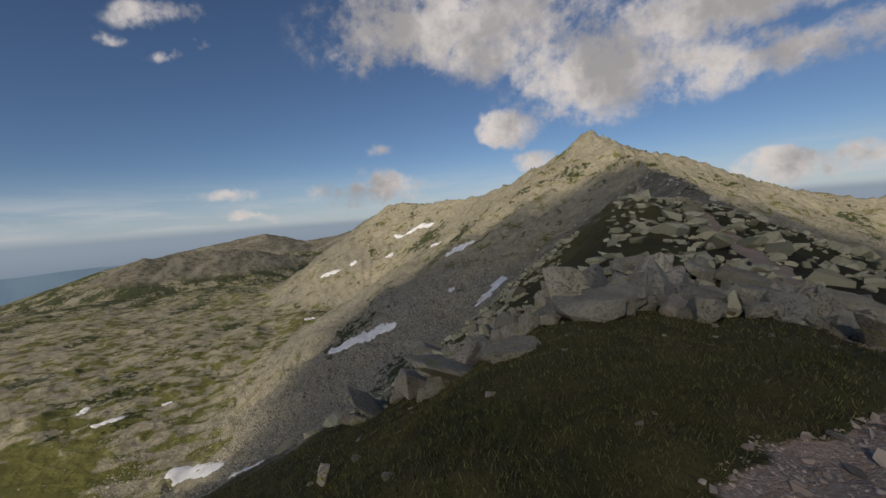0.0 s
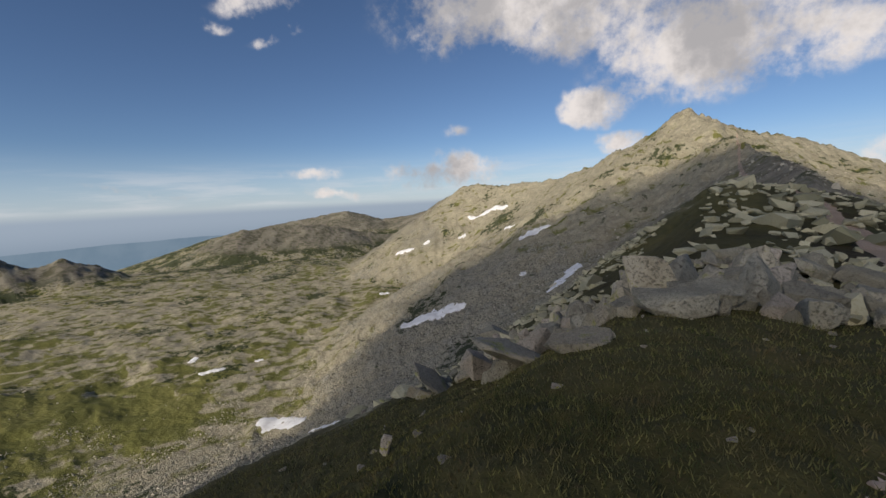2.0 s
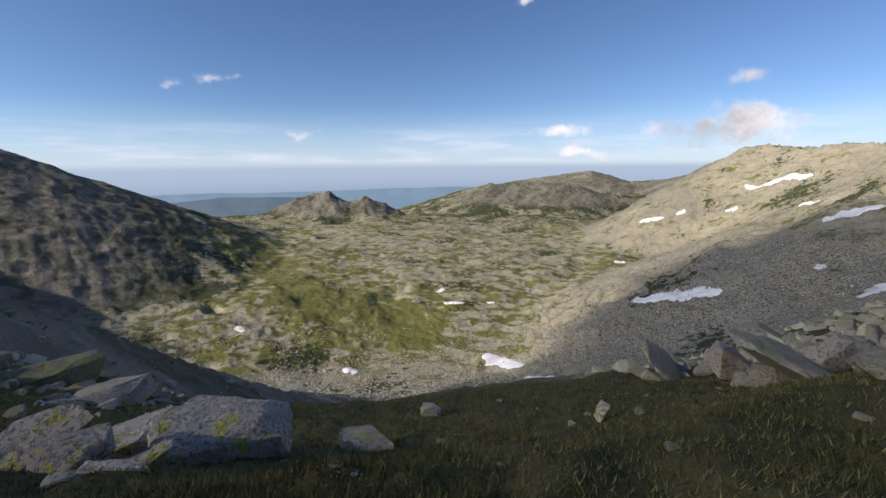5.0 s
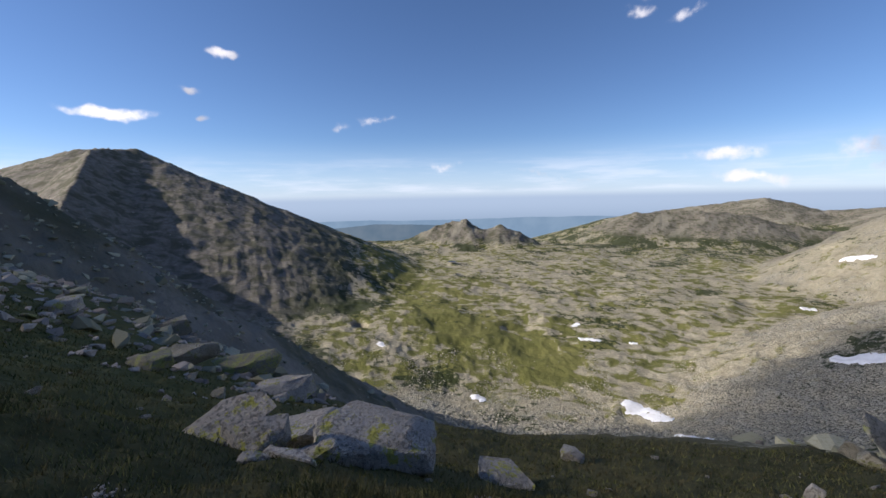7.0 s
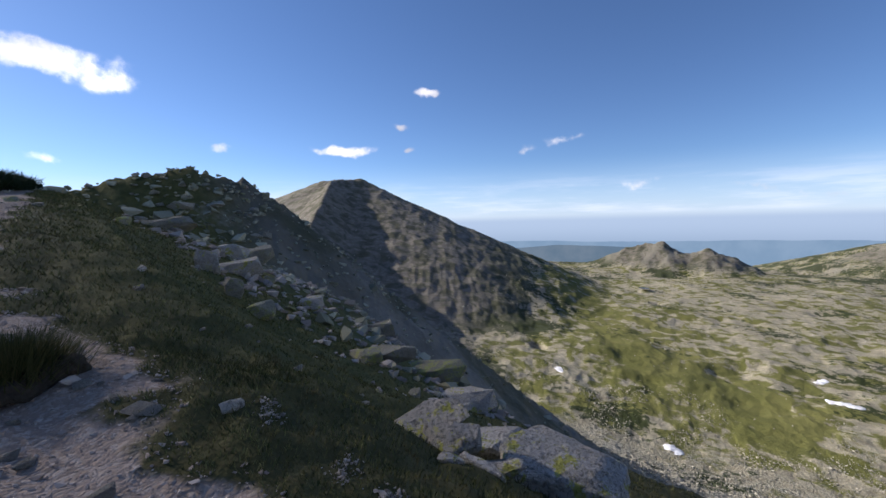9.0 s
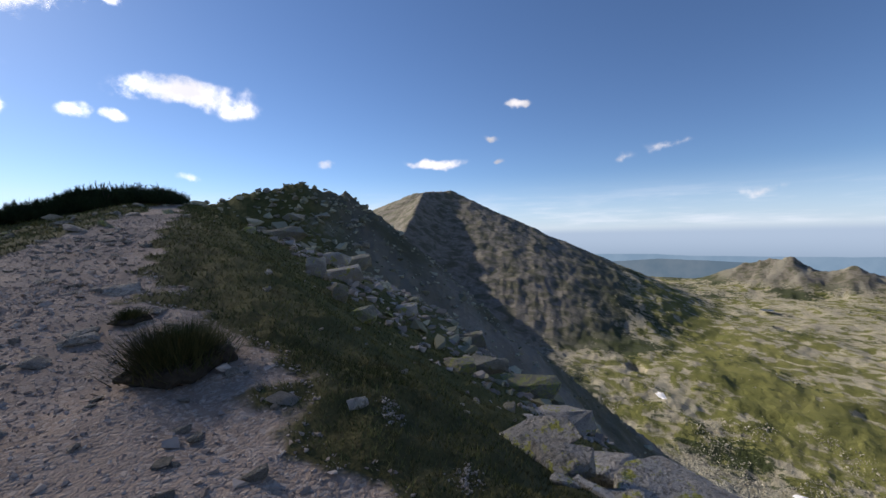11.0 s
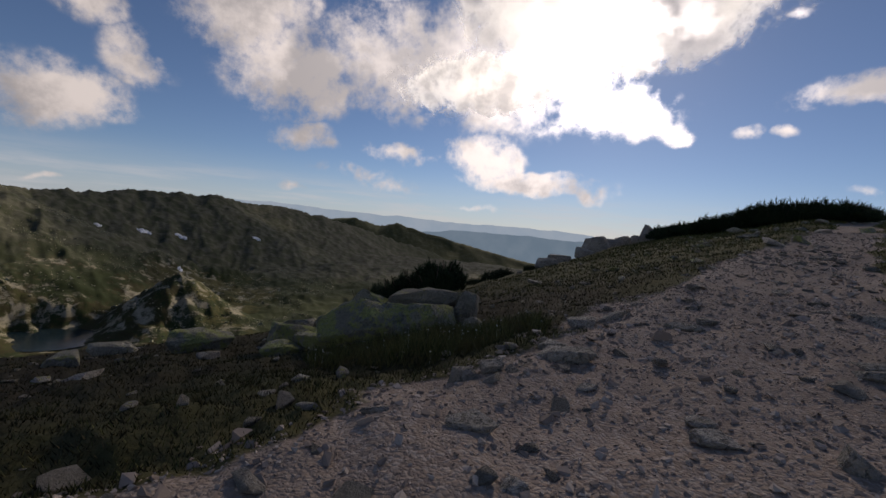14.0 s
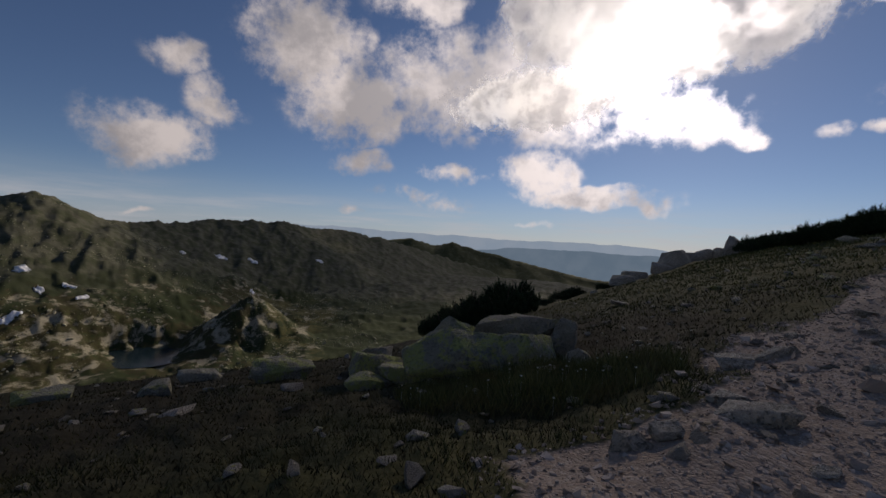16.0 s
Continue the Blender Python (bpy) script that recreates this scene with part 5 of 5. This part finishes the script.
snow(-19.1, 326, -14.8, 276, 19.0, 0)
snow(-1.3, 339, 9.8, 364, 16.1, 1)
snow(32.7, 329, 26.2, 296, 20.0, 2)
snow(25.8, 265, 20.7, 240, 5.7, 3)
snow(-15.1, 424, -10.1, 425, 14.2, 4)
snow(-2.1, 1037, -8.6, 1006, 20.0, 5)
snow(9.9, 978, 6.8, 975, 17.8, 6)
snow(-7.8, 553, -9.6, 536, 8.3, 7)
snow(5.3, 971, 4.2, 975, 11.8, 8)
snow(-0.4, 948, -1.7, 947, 14.4, 9)
snow(39.8, 475, 36.3, 468, 12.9, 10)
snow(40.7, 516, 39.8, 530, 9.6, 11)
snow(32.4, 480, 31.2, 483, 7.3, 12)
snow(72.5, 405, 71.5, 409, 14.9, 13)
snow(56.9, 313, 54.9, 302, 11.2, 14)
snow(12.7, 755, 11.5, 779, 11.7, 15)
snow(-10.1, 344, -11.1, 348, 6.3, 16)
snow(-124.1, 1034, -125.7, 1033, 19.8, 17)
snow(-128.3, 1057, -129.7, 1049, 15.7, 18)
snow(-119.9, 1008, -120.6, 1003, 12.9, 19)
snow(-104.3, 649, -105.1, 661, 15.3, 20)
snow(-105.9, 614, -106.6, 618, 10.5, 21)
snow(-108.2, 629, -109.5, 620, 9.3, 22)
snow(-109.5, 589, -110.6, 599, 8.9, 23)
snow(-103.0, 558, -105.0, 564, 9.6, 24)
snow(-137.9, 1124, -138.9, 1135, 14.4, 25)
snow(-128.8, 749, -129.4, 747, 11.1, 26)


# ---- water ----
def water_material():
    m, n = material("lake_water")
    p = n.add("NewGeometry").outputs["Position"]
    finish(n, (0.012, 0.024, 0.030, 1.0), 0.16, n.noise(p, 0.6, 4.0, 0.6), 0.5, 0.1, 0.35)
    return m


WATER = water_material()
for cx, cy, ra, level in TARNS:
    turn = np.linspace(0, 6.283, 48, endpoint=False)
    rr = ra * 0.99 * (1 + 0.03 * np.sin(2 * turn + cx))
    me = bpy.data.meshes.new("lake")
    me.from_pydata([lay_spot(cx + r * math.cos(t), cy + r * math.sin(t), 1.65 + (level - 1.5 - 1.65) * RELIEF) for r, t in zip(rr, turn)], [], [tuple(range(48))])
    me.materials.append(WATER)
    tagged(new("lake", me), "small dark mountain lake in a stony hollow", "lake", kind="structure")
